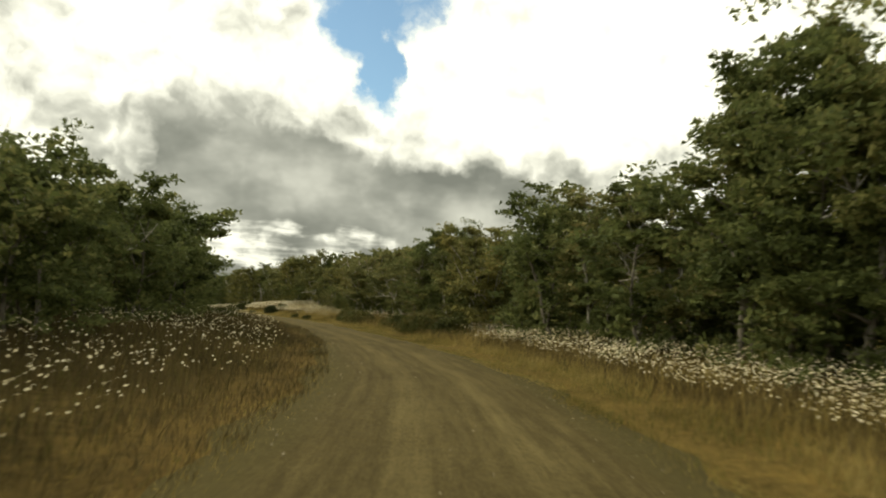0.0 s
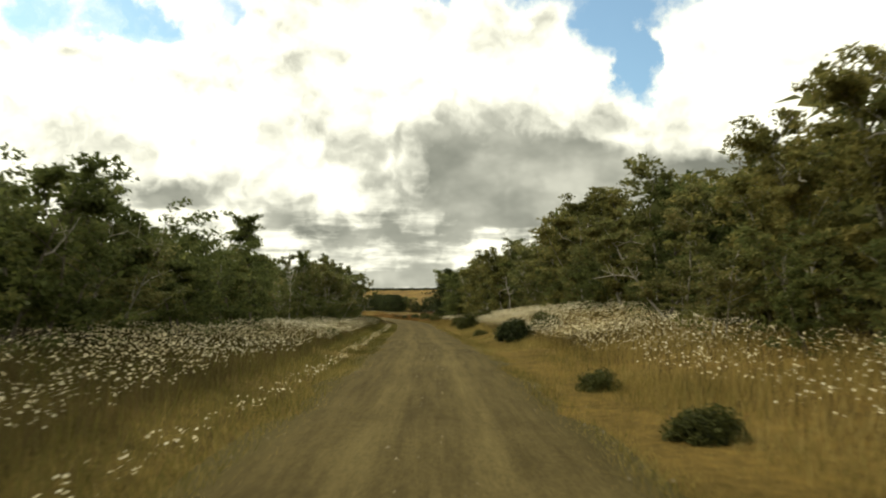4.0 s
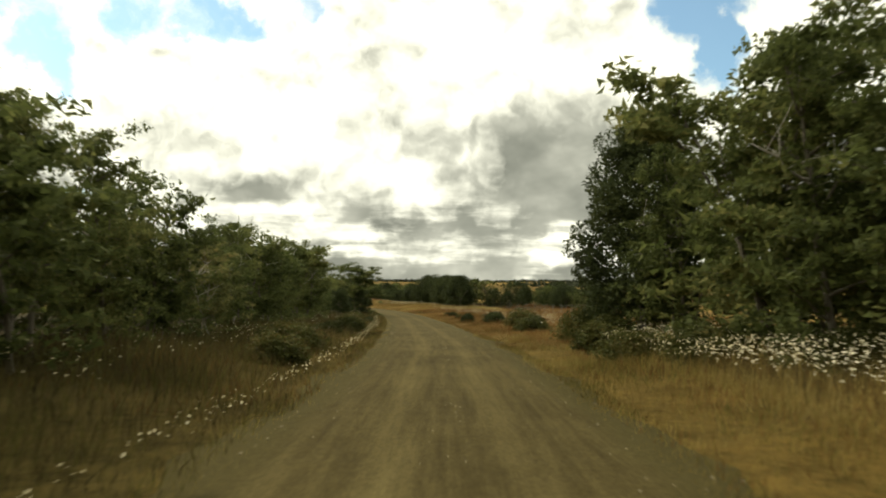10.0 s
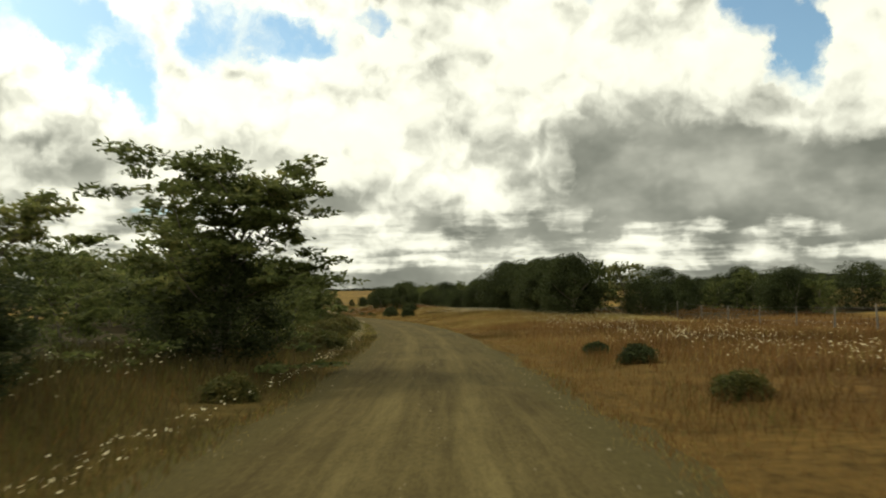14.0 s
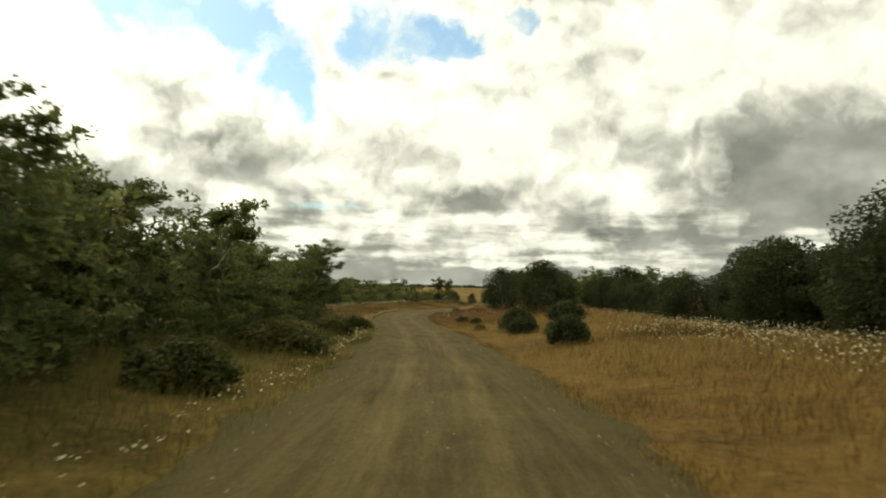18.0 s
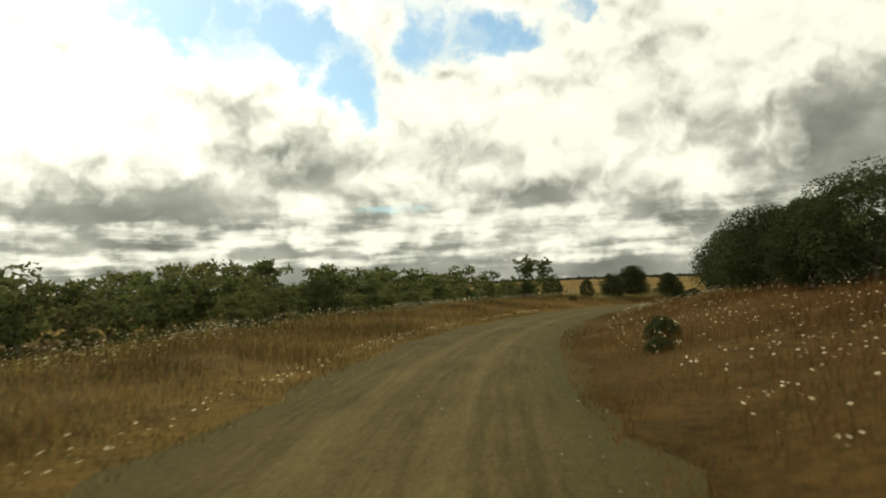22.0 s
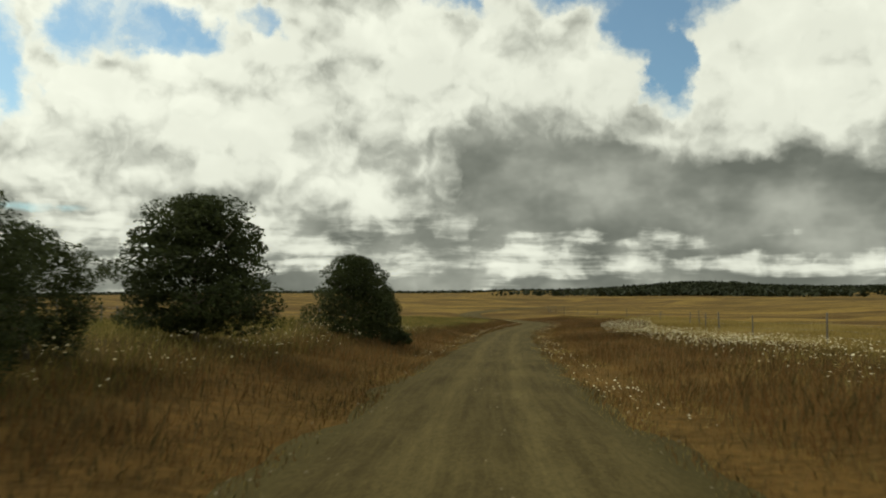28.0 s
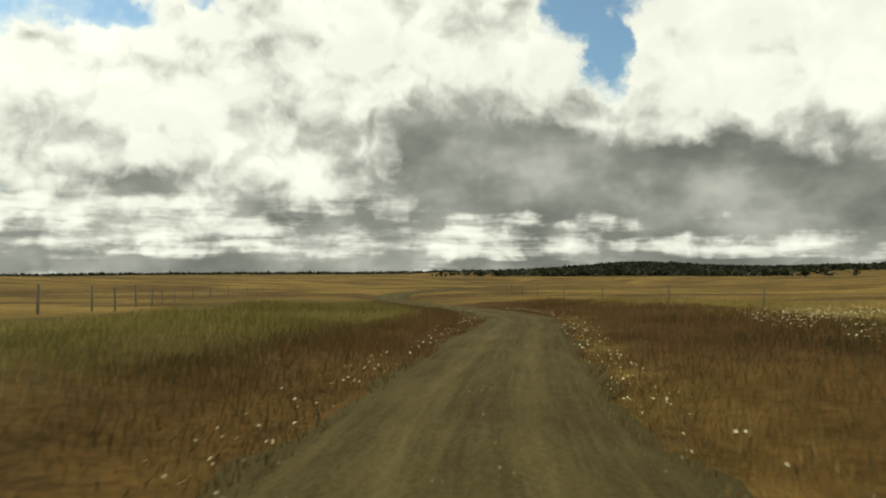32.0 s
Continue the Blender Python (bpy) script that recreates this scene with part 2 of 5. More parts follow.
    slit = maths(tree, "MULTIPLY", patches([(31.5, 6.1, 3.4, 0.5, 1.0)], gentle), 0.62)
    gaps = maths(tree, "ADD", maths(tree, "ADD", clear_sky, slit), maths(tree, "MULTIPLY_ADD", wisp, 1.1, -0.55))
    cover = span(tree, gaps, 1.0, 0.25, 0.05, 1.0)
    grey = maths(tree, "SUBTRACT", patches(GREYS, rolled, 1.6, True), patches(WHITES, rolled))
    grey = maths(tree, "ADD", grey, maths(tree, "MULTIPLY_ADD", wisp, 0.5, -0.25))
    grey = maths(tree, "ADD", grey, patches([(0, 0.8, 80, 0.9, 0.9)], gentle))
    low = span(tree, lift, 9.0, 3.5)
    grey = maths(tree, "ADD", grey, maths(tree, "MULTIPLY", maths(tree, "MULTIPLY_ADD", bands, 2.6, -1.12), low))
    grey = maths(tree, "ADD", grey, maths(tree, "MULTIPLY", maths(tree, "MULTIPLY_ADD", streak, 1.2, -0.55), low))
    grey = maths(tree, "ADD", grey, maths(tree, "MULTIPLY", maths(tree, "SUBTRACT", above, puff), 2.4))
    grey = maths(tree, "ADD", grey, maths(tree, "MULTIPLY_ADD", head, 0.75, -0.37))
    grey = maths(tree, "ADD", grey, maths(tree, "MULTIPLY_ADD", knob, 0.28, -0.2))
    deep = maths(tree, "MULTIPLY", maths(tree, "MULTIPLY_ADD", puff, 0.8, 0.35), span(tree, clear_sky, 0.4, 0.02, 0.1, 1.0))
    grey = maths(tree, "MULTIPLY", span(tree, grey, 0.06, 1.2), deep)
    grey = maths(tree, "ADD", grey, span(tree, maths(tree, "ADD", puff, maths(tree, "MULTIPLY", head, 0.3)), 0.5, 0.85, 0.0, 0.14))
    toward = add_node(tree, "ShaderNodeVectorMath", [(0, way), (1, sun_way())], operation="DOT_PRODUCT").outputs["Value"]
    glow = maths(tree, "POWER", maths(tree, "MAXIMUM", toward, 0.0), 7.0)
    white = add_node(tree, "ShaderNodeMix", [("Factor", grey), (6, (1.0, 0.99, 0.925, 1)), (7, (0.165, 0.172, 0.158, 1))], data_type="RGBA").outputs[2]
    bright = maths(tree, "MULTIPLY_ADD", glow, 1.3, 1.42)
    bright = maths(tree, "MULTIPLY", bright, span(tree, lift, -8.0, 0.5, 0.35, 1.0))
    cloud = add_node(tree, "ShaderNodeBackground", [("Color", white), ("Strength", bright)])
    sky = tree.nodes.new("ShaderNodeTexSky")
    sky.sky_type, sky.sun_disc = "NISHITA", False
    sky.sun_elevation, sky.sun_rotation = radians(SUN_EL), radians(-SUN_AZ)
    clear = blend(tree, 1.0, sky.outputs[0], (0.88, 1.12, 1.2, 1), "MULTIPLY")
    blue = add_node(tree, "ShaderNodeBackground", [("Color", clear), ("Strength", 0.15)])
    both = add_node(tree, "ShaderNodeMixShader", [(0, cover), (1, blue.outputs[0]), (2, cloud.outputs[0])])
    tree.links.new(both.outputs[0], out.inputs[0])


def sun_way():
    a, e = radians(SUN_AZ), radians(SUN_EL)
    return Vector((-math.sin(a) * math.cos(e), math.cos(a) * math.cos(e), math.sin(e)))


build_world()
sun_lamp = bpy.data.lights.new("sun", "SUN")
sun_lamp.energy, sun_lamp.angle, sun_lamp.color = 2.0, radians(1.2), (1.0, 0.90, 0.72)
sun = new("sun", sun_lamp)
sun.matrix_world = look(sun_way() * 300, (0, 0, 0))


# ---- materials ----
def surface(name, rough=0.8, gloss=0.3):
    mat = bpy.data.materials.new(name)
    mat.use_nodes = True
    tree = mat.node_tree
    shader = tree.nodes["Principled BSDF"]
    shader.inputs["Roughness"].default_value = rough
    shader.inputs["Specular IOR Level"].default_value = gloss
    return mat, tree, shader


def ramp_of(tree, fac, stops):
    node = add_node(tree, "ShaderNodeValToRGB", [(0, fac)])
    band = node.color_ramp.elements
    while len(band) < len(stops):
        band.new(0.5)
    for el, (place, colour) in zip(band, stops):
        el.position, el.color = place, (*colour, 1)
    return node.outputs[0]


def place_of(tree):
    return add_node(tree, "ShaderNodeNewGeometry").outputs["Position"]


def bump(tree, shader, value, strength, distance):
    node = add_node(tree, "ShaderNodeBump", [("Height", value), ("Strength", strength), ("Distance", distance)])
    tree.links.new(node.outputs[0], shader.inputs["Normal"])


def leafy(name, dark, light, dry, thin=0.35):
    """Leaves: colour by clump and by leaf, some light coming through."""
    mat, tree, shader = surface(name, 0.7, 0.12)
    pos = place_of(tree)
    big = noise_of(tree, pos, 0.55, 3.0).outputs["Fac"]
    each = add_node(tree, "ShaderNodeNewGeometry").outputs["Random Per Island"]
    whole = add_node(tree, "ShaderNodeObjectInfo").outputs["Random"]
    tone = maths(tree, "ADD", maths(tree, "MULTIPLY", span(tree, big, 0.3, 0.7), 0.45), maths(tree, "MULTIPLY", each, 0.45))
    tone = maths(tree, "ADD", tone, maths(tree, "MULTIPLY", whole, 0.15))
    colour = ramp_of(tree, tone, [(0.1, dark), (0.6, light), (1.0, dry)])
    tree.links.new(colour, shader.inputs["Base Color"])
    through_light = add_node(tree, "ShaderNodeBsdfTranslucent", [("Color", colour)])
    both = add_node(tree, "ShaderNodeMixShader", [(0, thin), (1, shader.outputs[0]), (2, through_light.outputs[0])])
    tree.links.new(both.outputs[0], tree.nodes["Material Output"].inputs[0])
    return mat


def bark_like(name, dark, light, scale=6.0):
    mat, tree, shader = surface(name, 0.85, 0.2)
    pos = place_of(tree)
    stretch = add_node(tree, "ShaderNodeMapping", [("Vector", pos), ("Scale", (1, 1, 0.25))]).outputs[0]
    grain = noise_of(tree, stretch, scale * 3, 5.0, 0.65).outputs["Fac"]
    moss = noise_of(tree, pos, 1.3, 3.0).outputs["Fac"]
    tone = maths(tree, "ADD", maths(tree, "MULTIPLY", grain, 0.7), maths(tree, "MULTIPLY", moss, 0.35))
    tree.links.new(ramp_of(tree, tone, [(0.3, dark), (0.75, light)]), shader.inputs["Base Color"])
    bump(tree, shader, grain, 0.6, 0.03)
    return mat


def stalks(name, low, mid, tip, thin=0.3):
    """Grass-like stuff: colour by patch and by stalk."""
    mat, tree, shader = surface(name, 0.75, 0.15)
    pos = place_of(tree)
    patch = noise_of(tree, pos, 0.16, 4.0).outputs["Fac"]
    each = add_node(tree, "ShaderNodeNewGeometry").outputs["Random Per Island"]
    tone = maths(tree, "ADD", maths(tree, "MULTIPLY", span(tree, patch, 0.25, 0.75), 0.6), maths(tree, "MULTIPLY", each, 0.4))
    colour = ramp_of(tree, tone, [(0.1, low), (0.5, mid), (0.95, tip)])
    tree.links.new(colour, shader.inputs["Base Color"])
    through_light = add_node(tree, "ShaderNodeBsdfTranslucent", [("Color", colour)])
    both = add_node(tree, "ShaderNodeMixShader", [(0, thin), (1, shader.outputs[0]), (2, through_light.outputs[0])])
    tree.links.new(both.outputs[0], tree.nodes["Material Output"].inputs[0])
    return mat


def ground_material():
    """Meadow soil and litter: plant cover and painted wood shade by stretch beside the road, streaked fields of dry
    grass beyond.
    """
    mat, tree, shader = surface("dry_meadow", 0.97, 0.04)
    pos = place_of(tree)
    wide = noise_of(tree, pos, 0.010, 5.0, 0.6).outputs["Fac"]
    strips = add_node(tree, "ShaderNodeMapping", [("Vector", pos), ("Scale", (0.18, 1.0, 1.0)), ("Rotation", (0, 0, 0.12))]).outputs[0]
    mid = noise_of(tree, strips, 0.011, 9.0, 0.68).outputs["Fac"]
    fine = noise_of(tree, pos, 5.0, 7.0, 0.72).outputs["Fac"]
    tufts = noise_of(tree, pos, 0.9, 5.0, 0.65).outputs["Fac"]
    tone = maths(tree, "ADD", maths(tree, "MULTIPLY", wide, 0.45), maths(tree, "MULTIPLY", mid, 0.55))
    fields = ramp_of(tree, tone, [(0.36, (0.045, 0.036, 0.014)), (0.44, (0.12, 0.078, 0.025)), (0.485, (0.26, 0.175, 0.05)), (0.515, (0.085, 0.052, 0.02)), (0.56, (0.21, 0.14, 0.042)), (0.60, (0.09, 0.06, 0.022)), (0.68, (0.19, 0.13, 0.04))])
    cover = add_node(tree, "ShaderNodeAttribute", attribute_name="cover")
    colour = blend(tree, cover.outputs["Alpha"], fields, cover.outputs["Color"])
    dirt = ramp_of(tree, maths(tree, "ADD", maths(tree, "MULTIPLY", fine, 0.6), maths(tree, "MULTIPLY", tufts, 0.4)), [(0.36, (0.35, 0.36, 0.33)), (0.5, (0.85, 0.85, 0.85)), (0.66, (1.35, 1.3, 1.2))])
    tree.links.new(blend(tree, 1.0, colour, dirt, "MULTIPLY"), shader.inputs["Base Color"])
    bump(tree, shader, fine, 0.9, 0.10)
    return mat


def road_material():
    """Pale compacted gravel: two wheel tracks, a loose crown between, washboard and damp stains. U runs across in metres, V along."""
    mat, tree, shader = surface("gravel", 0.97, 0.06)
    uv = add_node(tree, "ShaderNodeUVMap").outputs[0]
    axis = add_node(tree, "ShaderNodeSeparateXYZ", [(0, uv)])
    u, v = axis.outputs[0], axis.outputs[1]
    pos = place_of(tree)
    sway = noise_of(tree, add_node(tree, "ShaderNodeCombineXYZ", [(1, v)]).outputs[0], 0.05, 2.0).outputs["Fac"]
    across = maths(tree, "ADD", u, maths(tree, "MULTIPLY_ADD", sway, 0.8, -0.4))
    track = maths(tree, "ABSOLUTE", maths(tree, "SUBTRACT", maths(tree, "ABSOLUTE", across), 0.62))
    worn = span(tree, track, 0.34, 0.06)
    long_grain = add_node(tree, "ShaderNodeMapping", [("Vector", uv), ("Scale", (6.0, 0.35, 1.0))]).outputs[0]
    drag = noise_of(tree, long_grain, 1.0, 5.0, 0.65).outputs["Fac"]
    blotch = noise_of(tree, pos, 0.35, 5.0, 0.6).outputs["Fac"]
    pebble = add_node(tree, "ShaderNodeTexVoronoi", [("Vector", pos), ("Scale", 28.0)])
    grit = noise_of(tree, pos, 24.0, 5.0, 0.75).outputs["Fac"]
    tone = maths(tree, "ADD", maths(tree, "MULTIPLY", worn, 0.105), maths(tree, "MULTIPLY", drag, 0.55))
    tone = maths(tree, "ADD", tone, maths(tree, "MULTIPLY", blotch, 0.35))
    colour = ramp_of(tree, tone, [(0.32, (0.045, 0.034, 0.012)), (0.54, (0.086, 0.067, 0.026)), (0.80, (0.150, 0.120, 0.050))])
    shoulder = span(tree, maths(tree, "ADD", maths(tree, "ABSOLUTE", u), maths(tree, "MULTIPLY", blotch, 0.7)), 1.75, 2.35)
    colour = blend(tree, shoulder, colour, (0.062, 0.05, 0.018, 1))
    speck = ramp_of(tree, pebble.outputs["Color"], [(0.2, (0.7, 0.7, 0.7)), (0.8, (1.3, 1.3, 1.3))])
    tree.links.new(blend(tree, 0.55, colour, blend(tree, 1.0, colour, speck, "MULTIPLY")), shader.inputs["Base Color"])
    wash = add_node(tree, "ShaderNodeTexWave", [("Vector", uv), ("Scale", 0.5), ("Distortion", 3.0), ("Detail", 2.0)], bands_direction="Y").outputs["Fac"]
    relief = maths(tree, "ADD", maths(tree, "MULTIPLY", grit, 0.5), maths(tree, "MULTIPLY", wash, 0.25))
    bump(tree, shader, relief, 0.55, 0.03)
    return mat


def plain(name, colour, rough=0.7, vary=0.35, scale=3.0, gloss=0.3):
    mat, tree, shader = surface(name, rough, gloss)
    n = noise_of(tree, place_of(tree), scale, 4.0).outputs["Fac"]
    lo = tuple(c * (1 - vary) for c in colour)
    hi = tuple(min(1.0, c * (1 + vary)) for c in colour)
    tree.links.new(ramp_of(tree, n, [(0.3, lo), (0.7, hi)]), shader.inputs["Base Color"])
    return mat


MAT = {
    "ground": ground_material(),
    "road": road_material(),
    "beech": leafy("beech_leaves", (0.042, 0.054, 0.017), (0.11, 0.13, 0.042), (0.22, 0.21, 0.075), 0.5),
    "beech_pale": leafy("pale_beech_leaves", (0.05, 0.06, 0.02), (0.14, 0.145, 0.05), (0.26, 0.22, 0.09), 0.42),
    # Beech leaves made lighter and yellower: sunlight on the right-hand wood put into the colour.
    "beech_sunlit": leafy("yellowing_beech_leaves", (0.055, 0.06, 0.019), (0.155, 0.15, 0.046), (0.29, 0.245, 0.085), 0.48),
    "dark_leaf": leafy("dark_shrub_leaves", (0.022, 0.030, 0.012), (0.046, 0.058, 0.020), (0.074, 0.083, 0.030), 0.35),
    "scrub": leafy("scrub_leaves", (0.022, 0.028, 0.009), (0.075, 0.08, 0.022), (0.16, 0.12, 0.04), 0.3),
    "bark": bark_like("beech_bark", (0.055, 0.045, 0.032), (0.20, 0.18, 0.14)),
    "pale_bark": bark_like("lichen_bark", (0.12, 0.11, 0.085), (0.38, 0.36, 0.29)),
    "dead": bark_like("bleached_wood", (0.20, 0.18, 0.15), (0.47, 0.44, 0.38)),
    "post": bark_like("grey_post_wood", (0.06, 0.052, 0.042), (0.18, 0.165, 0.135), 10.0),
    "wire": plain("galvanised_wire", (0.14, 0.14, 0.13), 0.45, 0.2),
    "green_grass": stalks("green_grass", (0.05, 0.055, 0.014), (0.12, 0.115, 0.03), (0.22, 0.18, 0.055)),
    "gold_grass": stalks("golden_grass", (0.13, 0.098, 0.026), (0.27, 0.205, 0.062), (0.42, 0.34, 0.14)),
    "rust_grass": stalks("rust_sorrel", (0.062, 0.036, 0.012), (0.155, 0.080, 0.026), (0.25, 0.15, 0.052)),
    "weed": stalks("weed_stems", (0.035, 0.03, 0.012), (0.085, 0.065, 0.025), (0.15, 0.11, 0.045)),
    "petal": stalks("daisy_petals", (0.60, 0.50, 0.28), (0.74, 0.66, 0.44), (0.84, 0.79, 0.62), 0.3),
    "far_wood": leafy("far_wood_leaves", (0.012, 0.016, 0.008), (0.026, 0.032, 0.015), (0.042, 0.045, 0.022), 0.12),
    "stone": plain("road_stones", (0.17, 0.145, 0.09), 0.9, 0.4, 9.0),
}


# ---- mesh helpers ----
RNG = np.random.default_rng(7)


def fast_mesh(name, verts, faces, mat, smooth=False, uv=None, slots=None):
    """A mesh from arrays; faces is one array, or several of different corner counts."""
    groups = [np.asarray(f, np.int32) for f in (faces if isinstance(faces, list) else [faces])]
    me = bpy.data.meshes.new(name)
    loops = np.concatenate([g.ravel() for g in groups])
    totals = np.concatenate([np.full(len(g), g.shape[1], np.int32) for g in groups])
    starts = np.r_[0, np.cumsum(totals)[:-1]].astype(np.int32)
    me.vertices.add(len(verts))
    me.vertices.foreach_set("co", np.ascontiguousarray(verts, np.float32).ravel())
    me.loops.add(len(loops))
    me.loops.foreach_set("vertex_index", loops)
    me.polygons.add(len(totals))
    me.polygons.foreach_set("loop_start", starts)
    if uv is not None:
        layer = me.uv_layers.new(name="UVMap")
        layer.data.foreach_set("uv", np.ascontiguousarray(uv[loops], np.float32).ravel())
    for m in mat if isinstance(mat, (list, tuple)) else [mat]:
        me.materials.append(m)
    if slots is not None:
        me.polygons.foreach_set("material_index", np.asarray(slots, np.int32))
    me.update(calc_edges=True)
    if smooth:
        me.polygons.foreach_set("use_smooth", np.ones(len(totals), bool))
    return me


def piece(name, mesh, parent=None, label=""):
    ob = new(name, mesh)
    ob.parent = parent
    return tagged(ob, label) if label else ob


class Bits:
    """Collects vertices and faces of tubes and slabs for one mesh."""

    def __init__(self):
        self.v, self.f, self.n = [], [], 0

    def add(self, verts, faces):
        self.v.append(np.asarray(verts, float))
        self.f.append(np.asarray(faces, int) + self.n)
        self.n += len(verts)

    def tube(self, points, radii, sides=6):
        p = np.asarray(points, float)
        r = np.asarray(radii, float)
        t = np.gradient(p, axis=0)
        t /= np.linalg.norm(t, axis=1)[:, None] + 1e-9
        ref = np.where(np.abs(t[:, 2:3]) > 0.9, [[1.0, 0, 0]], [[0, 0, 1.0]])
        a = np.cross(t, ref)
        a /= np.linalg.norm(a, axis=1)[:, None] + 1e-9
        b = np.cross(t, a)
        ang = np.arange(sides) * 2 * np.pi / sides
        ring = p[:, None] + r[:, None, None] * (np.cos(ang)[None, :, None] * a[:, None] + np.sin(ang)[None, :, None] * b[:, None])
        verts = np.r_[ring.reshape(-1, 3), p[-1:] + t[-1:] * r[-1]]
        n = len(p)
        i, j = np.meshgrid(np.arange(n - 1), np.arange(sides), indexing="ij")
        k = (j + 1) % sides
        quads = np.stack([i * sides + j, i * sides + k, (i + 1) * sides + k, (i + 1) * sides + j], -1).reshape(-1, 4)
        tip = np.full(sides, len(verts) - 1)
        j = np.arange(sides)
        cap = np.stack([(n - 1) * sides + j, (n - 1) * sides + (j + 1) % sides, tip, tip], -1)
        self.add(verts, np.r_[quads, cap])

    def mesh(self, name, mat, smooth=True):
        faces = np.concatenate(self.f)
        tri = faces[:, 2] == faces[:, 3]
        return fast_mesh(name, np.concatenate(self.v), [g for g in (faces[~tri], faces[tri][:, :3]) if len(g)], mat, smooth)


def lumps_mesh(centres, radii, rng, many=30):
    """Coarse leafy boughs that close the inside of a crown: where and how large."""
    ball = rng.normal(size=(len(centres) * many, 3))
    ball *= rng.random((len(ball), 1)) ** 0.5 / np.linalg.norm(ball, axis=1)[:, None]
    r = np.repeat(radii, many)
    where = np.repeat(centres, many, 0) * [0.92, 0.92, 0.96] + ball * r[:, None] * 0.55
    where[:, 2] = np.maximum(where[:, 2], 0.1)
    return where, np.minimum(r * rng.uniform(0.3, 0.5, len(r)), rng.uniform(0.09, 0.17, len(r)))


def leaf_mesh(name, centres, sizes, mat, rng, up=0.5, long=1.7, inner=None):
    """Many small leaf sprays, each a blade of its own."""
    if inner is not None:
        centres, sizes = np.r_[centres, inner[0]], np.r_[sizes, inner[1]]
    n = len(centres)
    d = rng.normal(size=(n, 3))
    d[:, 2] *= 0.6
    d /= np.linalg.norm(d, axis=1)[:, None]
    nor = rng.normal(size=(n, 3)) + [0, 0, up * 2.2]
    side = np.cross(d, nor)
    side /= np.linalg.norm(side, axis=1)[:, None] + 1e-9
    s = sizes[:, None]
    skew = rng.uniform(-0.3, 0.3, (n, 1))
    verts = np.stack([centres - d * s * long * (0.35 + skew * 0.3) + side * s * 0.5, centres + d * s * long * 0.6, centres - d * s * long * (0.35 - skew * 0.3) - side * s * 0.5], 1).reshape(-1, 3)
    return fast_mesh(name, verts, np.arange(n)[:, None] * 3 + np.array([[0, 1, 2]]), mat)


def wander(rng, start, way, length, steps, bend=0.25, lift=0.0):
    """A crooked line of points for a limb."""
    p, w = np.array(start, float), np.array(way, float)
    w /= np.linalg.norm(w)
    out = [p.copy()]
    for _ in range(steps):
        w = w + rng.normal(size=3) * bend * 0.5 + [0, 0, lift]
        w /= np.linalg.norm(w)
        p = p + w * length / steps
        out.append(p.copy())
    return np.array(out)


# ---- land and road ----
def build_ground():
    def axis(lo, hi, step, ends):
        mid = list(np.arange(lo, hi + 0.01, step))
        lows, highs, k = [], [], step
        a, b = lo, hi
        while a > ends[0] or b < ends[1]:
            k *= 1.16
            if a > ends[0]:
                a -= k
                lows.append(a)
            if b < ends[1]:
                b += k
                highs.append(b)
        return np.array(lows[::-1] + mid + highs)

    xs = axis(-110, 50, 1.5, (-3600, 3600))
    ys = axis(-30, 520, 1.5, (-1500, 4600))
    x, y = np.meshgrid(xs, ys)
    s, lat = station(x, y)
    x, y = x.ravel(), y.ravel()
    z = height(s, lat, x, y)
    off = np.abs(lat - middle(s, lat))
    z = z - 0.07 * (off < 3.3) * (1 - ramp(off, 2.1, 3.2))
    z = z + ridge(x, y)
    ny, nx = len(ys), len(xs)
    i, j = np.meshgrid(np.arange(ny - 1), np.arange(nx - 1), indexing="ij")
    a = i * nx + j
    faces = np.stack([a, a + 1, a + nx + 1, a + nx], -1).reshape(-1, 4)
    me = fast_mesh("ground", np.stack([x, y, z], 1), faces, MAT["ground"], True)
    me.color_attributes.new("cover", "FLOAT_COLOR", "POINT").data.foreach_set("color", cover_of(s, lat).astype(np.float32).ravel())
    ob = new("ground", me)
    tagged(ob, "dry golden and rust coloured meadow running out to a flat plain", "ground", kind="structure")


SOIL = {"weed": (0.05, 0.036, 0.016), "green_grass": (0.07, 0.066, 0.02), "gold_grass": (0.20, 0.125, 0.036), "rust_grass": (0.105, 0.054, 0.018)}


def cover_of(s, lat):
    """Litter and low cover under the plants, by what grows there, and how fully it covers; shade is painted in under
    the woods.
    """
    total, weight = np.zeros((len(s), 3)), np.zeros(len(s))
    for side, s0, s1, l0, l1, kind, many, _ in SWARDS:
        w = many * ramp(s, s0 - 4, s0 + 4) * (1 - ramp(s, s1 - 4, s1 + 4)) * ramp(side * lat, l0 - 0.8, l0 + 0.3) * (1 - ramp(side * lat, l1 - 0.5, l1 + 4.0))
        total += w[:, None] * np.array(SOIL[kind])
        weight += w
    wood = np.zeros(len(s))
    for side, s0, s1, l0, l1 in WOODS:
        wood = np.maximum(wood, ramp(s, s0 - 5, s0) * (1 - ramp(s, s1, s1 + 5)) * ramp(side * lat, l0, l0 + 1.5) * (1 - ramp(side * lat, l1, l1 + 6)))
    # Wood floor: dark litter, with the shade under the trees put into its colour.
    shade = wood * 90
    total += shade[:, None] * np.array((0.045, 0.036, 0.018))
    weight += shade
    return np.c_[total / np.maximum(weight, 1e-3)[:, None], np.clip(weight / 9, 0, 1)]


